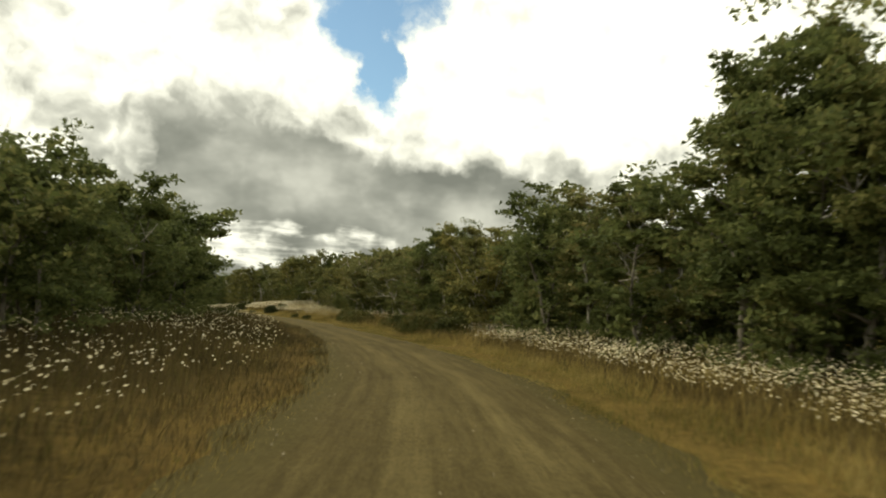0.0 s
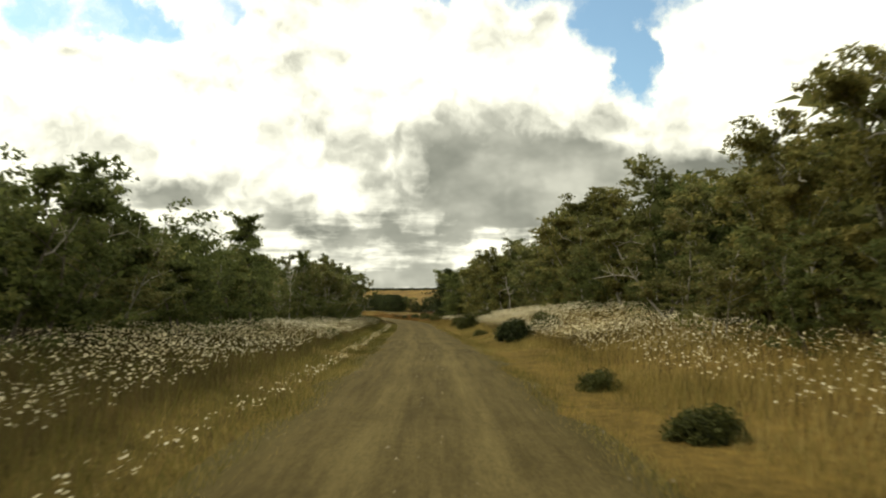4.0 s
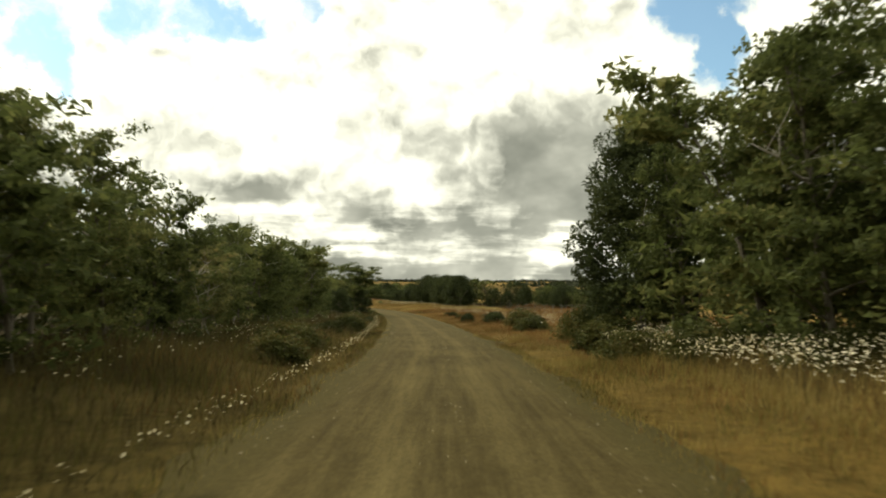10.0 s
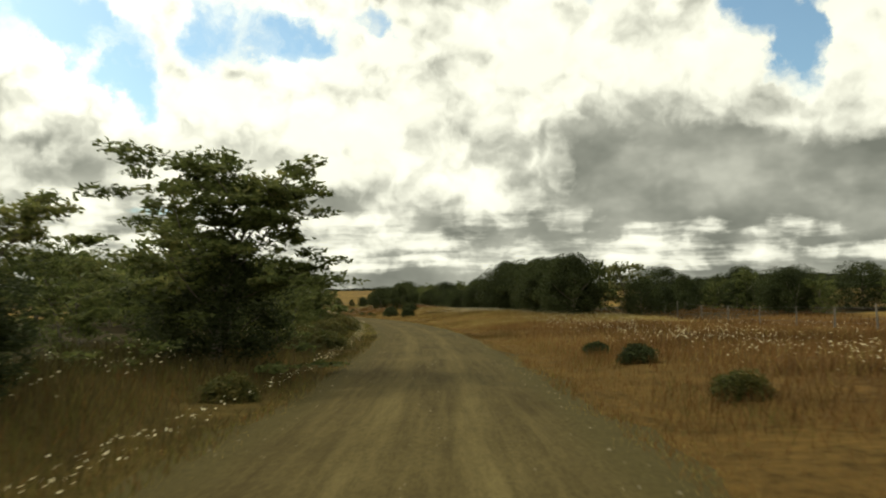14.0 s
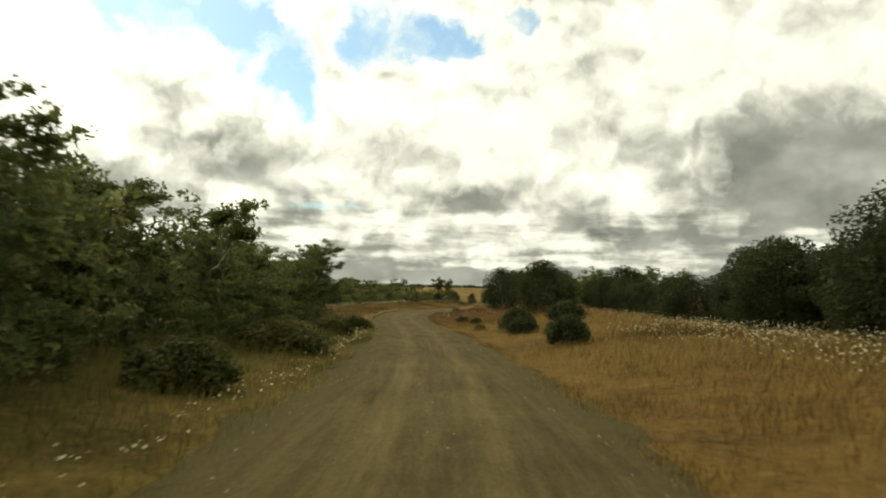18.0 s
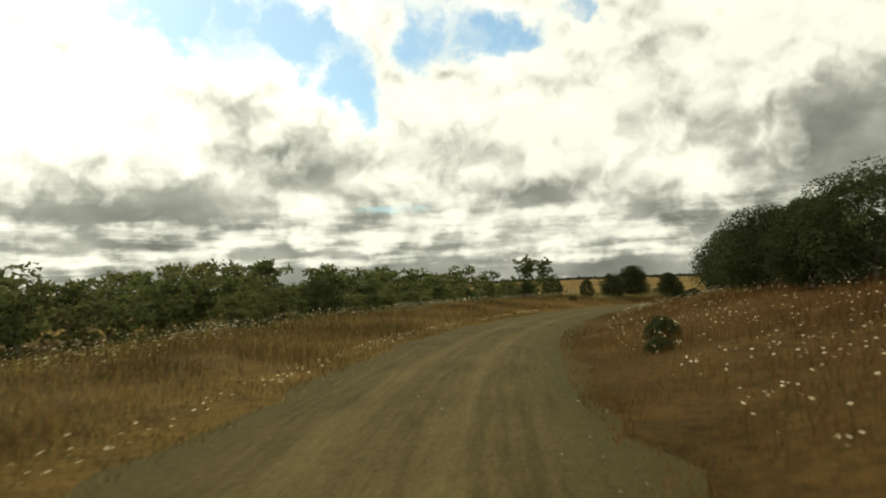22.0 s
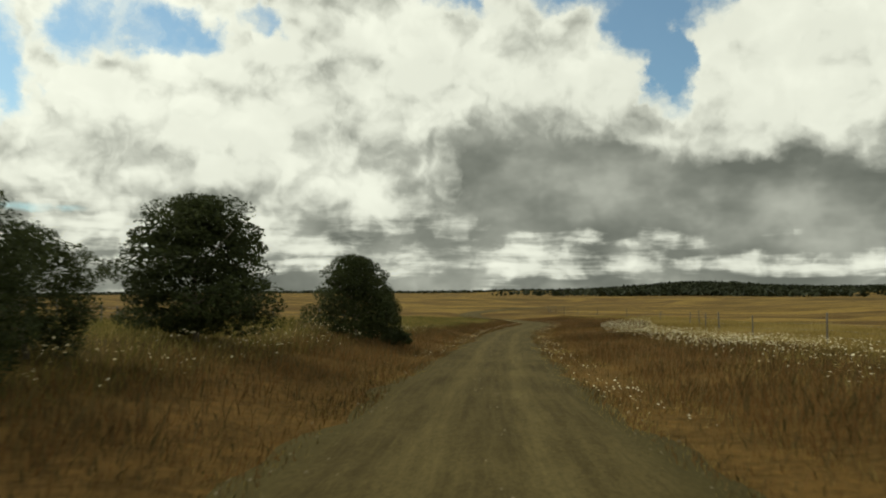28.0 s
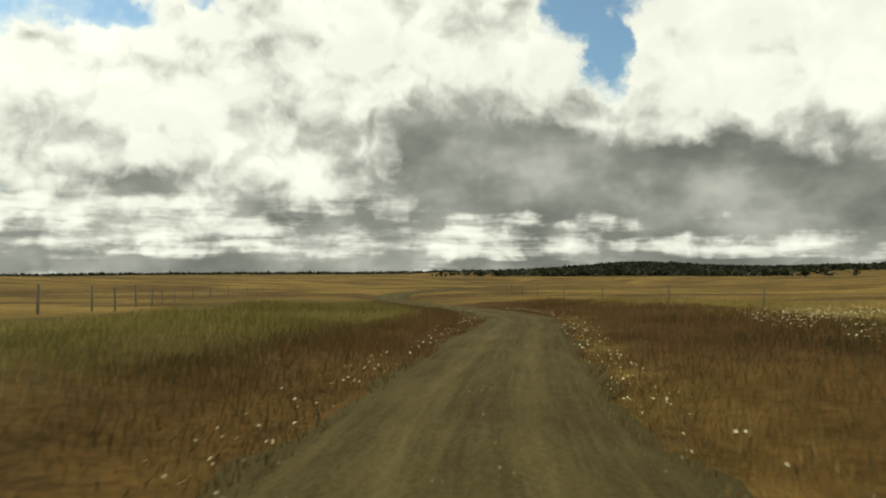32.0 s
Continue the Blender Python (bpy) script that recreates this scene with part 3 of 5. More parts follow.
# Strips that take the darkened wood floor: side, stations from, to, offsets from, to.
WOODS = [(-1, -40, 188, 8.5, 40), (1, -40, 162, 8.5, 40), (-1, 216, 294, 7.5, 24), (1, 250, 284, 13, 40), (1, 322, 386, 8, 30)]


def ridge(x, y):
    """Low wooded rises on the skyline."""
    b = np.degrees(np.arctan2(-(np.asarray(x) + 50), np.asarray(y) - 380))
    d = np.hypot(np.asarray(x) + 50, np.asarray(y) - 380)
    rise = 22 * np.exp(-(((b + 17) / 6.5) ** 2)) + 20 * np.exp(-(((b + 34) / 13.0) ** 2)) + 8 * np.exp(-(((b - 12) / 16.0) ** 2)) + 9 * np.exp(-(((b + 6) / 6.0) ** 2))
    return rise * ramp(d, 700, 1700)


def build_road():
    wide = np.array([-2.25, -2.0, -1.75, -1.35, -0.75, 0.0, 0.75, 1.35, 1.75, 2.0, 2.25])
    keep = np.arange(0, len(STEP))
    s = STEP[keep]
    ragged = 0.16 * np.sin(s * 0.9) + 0.12 * np.sin(s * 2.3 + 1)
    lat = wide[None, :] * half(s)[:, None] / 2.1 + ragged[:, None] * (np.abs(wide)[None, :] > 1.7) * np.sign(wide)[None, :]
    ss = np.repeat(s[:, None], len(wide), 1)
    x, y = at(ss, lat + middle(ss))
    base = np.repeat(ROAD[keep, 2][:, None], len(wide), 1)
    crown = np.array([-0.075, -0.03, 0.012, 0.03, 0.012, 0.04, 0.012, 0.03, 0.012, -0.03, -0.075])
    z = base + crown[None, :] + 0.008 * np.sin(s * 3.1)[:, None] * (np.abs(wide) < 2)
    n, m = len(s), len(wide)
    i, j = np.meshgrid(np.arange(n - 1), np.arange(m - 1), indexing="ij")
    a = i * m + j
    faces = np.stack([a, a + 1, a + m + 1, a + m], -1).reshape(-1, 4)
    uv = np.stack([lat.ravel(), ss.ravel()], 1)
    ob = new("road", fast_mesh("road", np.stack([x.ravel(), y.ravel(), z.ravel()], 1), faces, MAT["road"], True, uv))
    tagged(ob, "pale brown gravel road with two worn wheel tracks", "road", kind="structure")
    # Loose stones on the crown and the shoulders.
    k = 3600
    s = RNG.uniform(-10, 470, k)
    lat = np.where(RNG.random(k) < 0.35, RNG.normal(0, 0.16, k), RNG.choice([-1, 1], k) * RNG.normal(1.8, 0.25, k))
    x, y = at(s, lat + middle(s))
    z = np.interp(s, STEP, ROAD[:, 2]) + 0.03 - 0.05 * ramp(np.abs(lat), 1.8, 2.5)
    r = RNG.uniform(0.010, 0.028, k)
    spin = RNG.uniform(0, 6.28, k)
    shape = np.array([(1, 0, 0), (0, 1, 0), (-1, 0, 0), (0, -1, 0), (0, 0, 0.8)])
    c, d = np.cos(spin), np.sin(spin)
    v = np.stack([(shape[None, :, 0] * c[:, None] - shape[None, :, 1] * d[:, None] * 0.7) * r[:, None] + x[:, None],
                  (shape[None, :, 0] * d[:, None] + shape[None, :, 1] * c[:, None] * 0.7) * r[:, None] + y[:, None],
                  shape[None, :, 2] * r[:, None] + z[:, None]], -1).reshape(-1, 3)
    f = (np.arange(k)[:, None, None] * 5 + np.array([[0, 1, 4], [1, 2, 4], [2, 3, 4], [3, 0, 4]])[None]).reshape(-1, 3)
    tagged(new("loose_stones", fast_mesh("loose_stones", v, f, MAT["stone"])), "small loose stones scattered over the gravel road", "stones", kind="stuff")


# ---- trees and shrubs ----
def build_tree(name, seed, h, spread, limbs, leaves, mat, low=0.3, flat=0.45, clump=0.95, dead=2, trunks=1, dense=0.0, size=0.17, bark="bark"):
    """A crooked beech: slender trunk, rising limbs and sprays of leaves along its twigs. Returns its root."""
    rng = np.random.default_rng(seed)
    root = new(name)
    tips, sprays = [], []
    girth = h * 0.0125 / math.sqrt(trunks) ** 0.5
    for k in range(trunks):
        lean = rng.normal(size=2) * (0.12 if trunks == 1 else 0.28)
        line = wander(rng, (rng.normal() * 0.25 * (trunks > 1), rng.normal() * 0.25 * (trunks > 1), -0.15), (*lean, 1), h * rng.uniform(0.78, 0.92), 10, 0.2, 0.05)
        bits = Bits()
        bits.tube(line, np.linspace(girth, girth * 0.25, len(line)) * (1 + 0.35 * np.r_[1, np.zeros(len(line) - 1)]), 6)
        piece("trunk", bits.mesh("trunk", MAT[bark]), root)
        count = max(3, limbs // trunks)
        for m in range(count):
            f = low + (0.98 - low) * (m + rng.uniform(0.1, 0.9)) / count
            i = f * (len(line) - 1)
            a = line[int(i)] + (line[min(int(i) + 1, len(line) - 1)] - line[int(i)]) * (i % 1)
            az = m * 2.4 + rng.uniform(-0.6, 0.6) + k
            reach = spread * rng.uniform(0.55, 1.1) * (1 - 0.6 * max(0, f - 0.4)) * (0.8 if f < 0.3 else 1)
            way = (math.cos(az), math.sin(az), rng.uniform(0.25, 1.1) + 0.5 * f)
            arm = wander(rng, a, way, reach, 6, 0.32, 0.01)
            bits = Bits()
            bits.tube(arm, np.linspace(girth * 0.42, girth * 0.1, len(arm)), 4)
            sprays.append(arm[2:])
            for q in range(4):
                j = rng.integers(2, 7)
                twig = wander(rng, arm[j], (*(rng.normal(size=2)), rng.uniform(-0.2, 0.45)), reach * rng.uniform(0.25, 0.5), 3, 0.35)
                bits.tube(twig, np.linspace(girth * 0.14, girth * 0.05, len(twig)), 3)
                sprays.append(twig)
                tips.append(twig[-1])
            tips += [arm[-1], arm[-2]]
            piece("limb", bits.mesh("limb", MAT[bark]), root)
        tips += [line[-1], line[-1] + [0, 0, 0.2], line[-2]]
        sprays.append(line[-3:])
    for k in range(dead):
        f = rng.uniform(0.5, 0.95)
        start = line[int(f * (len(line) - 1))]
        arm = wander(rng, start, (rng.normal() * 0.8, rng.normal() * 0.8, rng.uniform(0.5, 1.4)), h * rng.uniform(0.18, 0.32), 6, 0.45)
        bits = Bits()
        bits.tube(arm, np.linspace(h * 0.005, h * 0.0016, len(arm)), 4)
        for q in range(4):
            twig = wander(rng, arm[rng.integers(2, 6)], rng.normal(size=3) + [0, 0, 0.5], h * rng.uniform(0.06, 0.13), 3, 0.5)
            bits.tube(twig, np.linspace(h * 0.0025, h * 0.001, len(twig)), 3)
        piece("dead_branch", bits.mesh("dead_branch", MAT["dead"]), root, "bare bleached dead branch")
    tips = np.array(tips)
    if dense:
        # Hedge-like trees fill up between their limbs, down to the ground.
        k = int(len(tips) * dense)
        ang, rad = rng.uniform(0, 6.28, k), np.sqrt(rng.random(k))
        zz = rng.beta(1.1, 1.3, k)
        prof = np.sqrt(np.clip(1 - np.clip((zz - 0.35) / 0.65, 0, 1) ** 2, 0.05, 1)) * (0.75 + 0.25 * np.clip(zz / 0.3, 0, 1))
        fill = np.stack([np.cos(ang) * rad * spread * prof, np.sin(ang) * rad * spread * prof, zz * h * 0.95], 1)
        tips = np.r_[tips, fill]
    # Most leaves sit in flat sprays along the twigs, the rest in looser clumps at their ends.
    many = int(leaves * (0.62 if not dense else 0.36))
    which = rng.integers(0, len(sprays), many)
    along = rng.random(many)
    first = np.array([p[0] for p in sprays])[which]
    mids = np.array([p[len(p) // 2] for p in sprays])[which]
    last = np.array([p[-1] for p in sprays])[which]
    on = np.where(along[:, None] < 0.5, first + (mids - first) * along[:, None] * 2, mids + (last - mids) * (along[:, None] * 2 - 1))
    on = on + rng.normal(size=(many, 3)) * clump * np.array([0.26, 0.26, 0.26 * flat])
    rest = leaves - many
    which = rng.integers(0, len(tips), rest)
    wide = clump * rng.uniform(0.45, 1.0, len(tips))[which]
    ball = rng.normal(size=(rest, 3))
    ball /= np.linalg.norm(ball, axis=1)[:, None]
    ball *= (rng.random((rest, 1)) ** 0.5) * wide[:, None]
    ball[:, 2] *= flat
    centres = np.r_[on, tips[which] + ball]
    centres[:, 2] = np.maximum(centres[:, 2], 0.12)
    sizes = size * rng.uniform(0.6, 1.35, leaves)
    inner = None
    if dense:
        deep = fill[np.hypot(fill[:, 0], fill[:, 1]) < spread * 0.72]
        deep = deep[rng.permutation(len(deep))[:14]]
        inner = lumps_mesh(deep * [0.85, 0.85, 0.88], np.full(len(deep), clump * 0.8), rng)
    piece("crown", leaf_mesh("crown", centres, sizes, MAT[mat], rng, inner=inner), root)
    return root


def build_dome(name, seed, h, spread, leaves, mat, lobes=34, size=0.12, cone=0.0):
    """A dense tree with a lobed dome of leaves nearly down to the ground."""
    rng = np.random.default_rng(seed)
    root = new(name)
    line = wander(rng, (0, 0, -0.15), (0.05, 0.03, 1), h * 0.75, 8, 0.15, 0.05)
    bits = Bits()
    bits.tube(line, np.linspace(h * 0.024, h * 0.008, len(line)), 7)
    piece("trunk", bits.mesh("trunk", MAT["bark"]), root)
    for k in range(6):
        az = k * 1.05 + rng.uniform(-0.3, 0.3)
        arm = wander(rng, line[2 + k % 4], (math.cos(az), math.sin(az), 0.7), spread * 0.9, 5, 0.3)
        bits = Bits()
        bits.tube(arm, np.linspace(h * 0.01, h * 0.003, len(arm)), 5)
        piece("limb", bits.mesh("limb", MAT["bark"]), root)
    up = (np.arange(lobes) + 0.5) / lobes
    ang = np.arange(lobes) * 2.399 + rng.uniform(-0.3, 0.3, lobes)
    rad = np.sqrt(np.clip(1 - np.clip((up - 0.3) / 0.72, 0, 1) ** 2, 0, 1)) * (0.72 + 0.28 * np.clip(up / 0.3, 0, 1))
    rad = rad * rng.uniform(0.62 - 0.2 * cone, 0.95 + 0.15 * cone, lobes) * (1 - cone * 0.75 * np.clip(up - 0.25, 0, 1))
    mid = np.stack([np.cos(ang) * rad * spread, np.sin(ang) * rad * spread, h * (0.10 + 0.80 * up)], 1)
    wide = spread * rng.uniform(0.24, 0.42 + 0.1 * cone, lobes)
    which = rng.integers(0, lobes, leaves)
    ball = rng.normal(size=(leaves, 3))
    ball /= np.linalg.norm(ball, axis=1)[:, None]
    ball *= (0.6 + 0.4 * rng.random((leaves, 1)) ** 0.7) * wide[which][:, None]
    centres = mid[which] + ball * [1, 1, 0.8 - 0.5 * cone]
    centres[:, 2] = np.maximum(centres[:, 2], 0.1)
    inner = lumps_mesh(np.r_[mid, [[0, 0, h * 0.35], [0, 0, h * 0.55]]], np.r_[wide * 0.85, spread * 0.6, spread * 0.55], rng)
    piece("crown", leaf_mesh("crown", centres, size * rng.uniform(0.6, 1.35, leaves), MAT[mat], rng, 0.4, inner=inner), root)
    return root


def build_shrub(name, seed, h, spread, leaves, mat, size=0.085):
    """A low rounded shrub of many stems with dense small leaves in lobes."""
    rng = np.random.default_rng(seed)
    root = new(name)
    for k in range(5):
        bits = Bits()
        az = rng.uniform(0, 6.28)
        stem = wander(rng, (0.1 * math.cos(az), 0.1 * math.sin(az), -0.05), (math.cos(az) * 0.8, math.sin(az) * 0.8, 1.0), h * rng.uniform(0.7, 1.0), 5, 0.35)
        bits.tube(stem, np.linspace(0.022, 0.006, len(stem)), 4)
        piece("stem", bits.mesh("stem", MAT["bark"]), root)
    lobes = 26
    ang, up = np.arange(lobes) * 2.399 + rng.uniform(-0.3, 0.3, lobes), (np.arange(lobes) + 0.5) / lobes
    rad = np.sqrt(1 - up**2) * rng.uniform(0.6, 0.8, lobes)
    mid = np.stack([np.cos(ang) * rad * spread, np.sin(ang) * rad * spread, h * (0.10 + 0.68 * up * rng.uniform(0.85, 1.0, lobes))], 1)
    which = rng.integers(0, lobes, leaves)
    ball = rng.normal(size=(leaves, 3))
    ball /= np.linalg.norm(ball, axis=1)[:, None]
    ball *= rng.random((leaves, 1)) ** 0.3 * (spread * 0.32) * rng.uniform(0.7, 1.25, lobes)[which][:, None]
    centres = mid[which] + ball * [1, 1, 0.75]
    centres[:, 2] = np.maximum(centres[:, 2], 0.03)
    piece("crown", leaf_mesh("crown", centres, size * rng.uniform(0.6, 1.4, leaves), MAT[mat], rng, 0.3, inner=lumps_mesh(mid * [0.9, 0.9, 0.85], np.full(lobes, spread * 0.34), rng)), root)
    return root


def build_snag(name, seed, h):
    """A standing dead tree: bleached trunk and bare crooked limbs."""
    rng = np.random.default_rng(seed)
    root = new(name)
    line = wander(rng, (0, 0, -0.1), (0.08, -0.05, 1), h, 9, 0.22, 0.05)
    bits = Bits()
    bits.tube(line, np.linspace(h * 0.016, h * 0.004, len(line)), 7)
    piece("trunk", bits.mesh("trunk", MAT["dead"]), root)
    for k in range(7):
        i = rng.integers(4, 9)
        arm = wander(rng, line[i], (rng.normal(), rng.normal(), rng.uniform(0.3, 1.1)), h * rng.uniform(0.2, 0.38), 6, 0.5)
        bits = Bits()
        bits.tube(arm, np.linspace(h * 0.006, h * 0.0018, len(arm)), 5)
        for q in range(3):
            twig = wander(rng, arm[rng.integers(2, 6)], rng.normal(size=3) + [0, 0, 0.5], h * rng.uniform(0.06, 0.12), 3, 0.5)
            bits.tube(twig, np.linspace(h * 0.003, h * 0.001, len(twig)), 4)
        piece("limb", bits.mesh("limb", MAT["dead"]), root)
    return root


# kind: builder, height as built, label, category
KINDS = {
    "tall_a": (lambda: build_tree("beech_tree", 11, 8.0, 2.3, 15, 9000, "beech", 0.24, 0.4, 0.62, 2, 1, 0.0, 0.1), 8.0, "tall crooked southern beech with layered dark green foliage", "tree"),
    "tall_b": (lambda: build_tree("beech_tree", 12, 8.0, 1.9, 16, 7600, "beech_pale", 0.26, 0.4, 0.52, 3, 2, 0.0, 0.095, "pale_bark"), 8.0, "tall pale beech with lichen, thin foliage and dead twigs", "tree"),
    "tall_c": (lambda: build_tree("beech_tree", 13, 8.0, 2.5, 15, 10000, "beech", 0.16, 0.45, 0.66, 1, 1, 0.5, 0.1), 8.0, "tall leafy southern beech at the edge of the wood", "tree"),
    "hedge_a": (lambda: build_tree("bushy_beech", 21, 5.0, 2.0, 9, 5200, "beech", 0.12, 0.5, 0.5, 1, 2, 1.5, 0.1), 5.0, "bushy beech leafy down to the ground beside the road", "tree"),
    "hedge_b": (lambda: build_tree("bushy_beech", 22, 5.0, 2.2, 10, 5200, "beech", 0.15, 0.46, 0.52, 1, 2, 1.4, 0.1), 5.0, "many-stemmed bushy beech leafy down to the ground", "tree"),
    "hedge_c": (lambda: build_tree("bushy_beech", 23, 5.0, 1.9, 10, 5000, "beech_pale", 0.2, 0.4, 0.46, 4, 2, 0.8, 0.09, "pale_bark"), 5.0, "thin pale beech with many bleached dead branches", "tree"),
    "dome_a": (lambda: build_dome("round_beech", 31, 4.0, 2.3, 16000, "dark_leaf", 44, 0.064, 0.2), 4.0, "dense dark dome-shaped beech standing in the meadow", "tree"),
    "dome_b": (lambda: build_dome("round_beech", 32, 4.0, 2.0, 15000, "dark_leaf", 38, 0.064, 0.25), 4.0, "dense dark rounded beech standing in the meadow", "tree"),
    "lone": (lambda: build_dome("beech_tree", 39, 4.0, 2.15, 30000, "dark_leaf", 44, 0.06, 0.75), 4.0, "dense dark lone beech beside the road on the plain", "tree"),
    "end_tree": (lambda: build_dome("beech_tree", 34, 8.0, 2.3, 34000, "dark_leaf", 60, 0.085, 0.3), 8.0, "tall dense dark beech at the end of the wood", "tree"),
    "oak_like": (lambda: build_tree("beech_tree", 36, 5.5, 3.0, 14, 14000, "beech", 0.3, 0.38, 0.56, 1, 1, 0.4, 0.085), 6.3, "spreading old beech with crooked open limbs by the road", "tree"),
    "shrub_a": (lambda: build_shrub("shrub", 41, 1.0, 0.8, 4200, "dark_leaf", 0.055), 1.0, "low dark green rounded shrub in the roadside grass", "shrub"),
    "shrub_b": (lambda: build_shrub("shrub", 42, 1.0, 0.95, 3600, "scrub", 0.055), 1.0, "low olive green scrubby bush in the roadside grass", "shrub"),
    "shrub_c": (lambda: build_shrub("shrub", 43, 1.0, 1.2, 4200, "scrub", 0.055), 1.0, "wide low green bush among the weeds", "shrub"),
    "tall_d": (lambda: build_tree("beech_tree", 14, 8.0, 2.2, 15, 9500, "beech_sunlit", 0.2, 0.4, 0.6, 2, 1, 0.2, 0.1, "pale_bark"), 8.0, "tall beech with sunlight tinted into its golden foliage and a pale trunk", "tree"),
    "hedge_d": (lambda: build_tree("bushy_beech", 24, 5.0, 2.0, 9, 5000, "beech_sunlit", 0.15, 0.44, 0.5, 2, 2, 1.1, 0.095, "pale_bark"), 5.0, "bushy beech with sunlight tinted into its leaves at the edge of the wood", "tree"),
    "snag": (lambda: build_snag("dead_tree", 51, 5.0), 5.0, "standing dead tree with bleached bare limbs", "tree"),
}
MADE = {}
GROUPS = {"tall": "tall beeches of the wood", "hedge": "bushy beeches along the wood edge", "dome": "round beeches in the meadow", "lone": "lone beeches on the plain", "end": "tall beeches of the wood", "oak": "spreading beeches by the road", "shrub": "shrubs on the verge", "snag": "standing dead trees"}


def plant(kind, s, lat, h, turn=0.0, wide=1.0, sink=0.05):
    """Plants one tree or shrub of the given height at a station and an offset."""
    maker, built, label, category = KINDS[kind]
    k = h / built
    m = Matrix.Translation(spot(s, lat, sink)) @ Matrix.Rotation(radians(turn), 4, "Z") @ Matrix.Diagonal((k * wide, k * wide, k, 1))
    if kind not in MADE:
        MADE[kind] = maker()
        tagged(MADE[kind], label, category, GROUPS[kind.split("_")[0]])
        MADE[kind].matrix_basis = m
        MADE[kind].scale = MADE[kind].scale
        return MADE[kind]
    first = MADE[kind]
    made = {}
    for o in (first, *first.children_recursive):
        made[o] = o.copy()
        scene.collection.objects.link(made[o])
        made[o].parent = made.get(o.parent, o.parent)
    made[first].matrix_basis = m
    return made[first]


THICKET = []
BACK, OUTER = "deep in the wood", "far behind the edge"


def thicket_tree(seed, pale, n=760, size=0.38):
    """The stems and leaves of one tree deep in a wood, as arrays."""
    rng = np.random.default_rng(seed)
    bits, tips = Bits(), []
    line = wander(rng, (0, 0, -0.15), (rng.normal() * 0.1, rng.normal() * 0.1, 1), 6.8, 8, 0.16, 0.05)
    bits.tube(line, np.linspace(0.14, 0.04, len(line)), 5)
    for m in range(8):
        arm = wander(rng, line[2 + m * 6 // 8], (math.cos(m * 2.4), math.sin(m * 2.4), rng.uniform(0.1, 0.8)), 2.4, 4, 0.3)
        bits.tube(arm, np.linspace(0.05, 0.012, len(arm)), 4)
        tips += [arm[-1], arm[-2], arm[2]]
    tips += [line[-1], line[-1] + [0, 0, 0.3], line[-2]]
    k = 22
    ang, rad, zz = rng.uniform(0, 6.28, k), np.sqrt(rng.random(k)) * 2.2, rng.uniform(0.1, 0.9, k)
    tips = np.r_[tips, np.stack([np.cos(ang) * rad, np.sin(ang) * rad, zz * 7.4], 1)]
    which = rng.integers(0, len(tips), n)
    ball = rng.normal(size=(n, 3))
    ball *= rng.random((n, 1)) ** 0.45 / np.linalg.norm(ball, axis=1)[:, None] * 0.95
    leaf = leaf_mesh("leaf", np.maximum(tips[which] + ball * [1, 1, 0.5], [-9, -9, 0.1]), size * rng.uniform(0.6, 1.35, n), MAT["beech"], rng)
    co = np.empty(len(leaf.vertices) * 3, np.float32)
    leaf.vertices.foreach_get("co", co)
    bpy.data.meshes.remove(leaf)
    wood, faces = np.concatenate(bits.v), np.concatenate(bits.f)
    return wood, faces, co.reshape(-1, 3), pale


def build_thicket():
    """All trees that stand behind the wood edges, joined."""
    forms = [thicket_tree(61, False), thicket_tree(62, True), thicket_tree(63, False), thicket_tree(64, False, 330, 0.62)]
    verts, quads, tris, slots, pale_of, n = [], [], [], [], [], 0
    for form, s, lat, h, turn in THICKET:
        wood, faces, leaf, pale = forms[form]
        p, k, c, d = spot(s, lat), h / 8.0, math.cos(turn), math.sin(turn)
        m = np.array([[c, -d, 0], [d, c, 0], [0, 0, 1]]) * k
        verts.append(np.r_[wood, leaf] @ m.T + np.array(p))
        stub = faces[:, 2] == faces[:, 3]
        quads.append(faces[~stub] + n)
        tris.append(np.r_[faces[stub][:, :3], len(wood) + np.arange(len(leaf)).reshape(-1, 3)] + n)
        pale_of.append(np.r_[np.zeros(stub.sum(), int), np.full(len(leaf) // 3, 2 if pale else 1)])
        n += len(wood) + len(leaf)
    quads, tris = np.concatenate(quads), np.concatenate(tris)
    slots = np.r_[np.zeros(len(quads), int), np.concatenate(pale_of)]
    me = fast_mesh("deep_wood", np.concatenate(verts), [quads, tris], [MAT["bark"], MAT["beech"], MAT["beech_pale"]], slots=slots)
    tagged(new("deep_wood", me), "crooked beeches crowding behind the wood edges", "woods", kind="stuff")


def wood_edge(rng, side, s0, s1, off, gap, lo, hi, kinds):
    """A row of trees along a wood: station from, to, offset, spacing, lowest and highest tree, kinds."""
    s = s0 + rng.uniform(0, gap)
    while s < s1:
        lat = side * (off + rng.uniform(-0.7, 0.7))
        if kinds in (BACK, OUTER):
            THICKET.append((int(rng.integers(3)) if kinds is BACK else 3, s, lat, rng.uniform(lo, hi), rng.uniform(0, 6.28)))
        else:
            plant(kinds[rng.integers(len(kinds))], s, lat, rng.uniform(lo, hi), rng.uniform(0, 360), rng.uniform(0.85, 1.15))
        s += gap * rng.uniform(0.7, 1.3)


HEDGE, MIX, TALL = ("hedge_a", "hedge_b", "hedge_a", "hedge_c"), ("hedge_a", "hedge_c", "tall_a", "tall_b", "hedge_b"), ("tall_a", "tall_b", "tall_c")
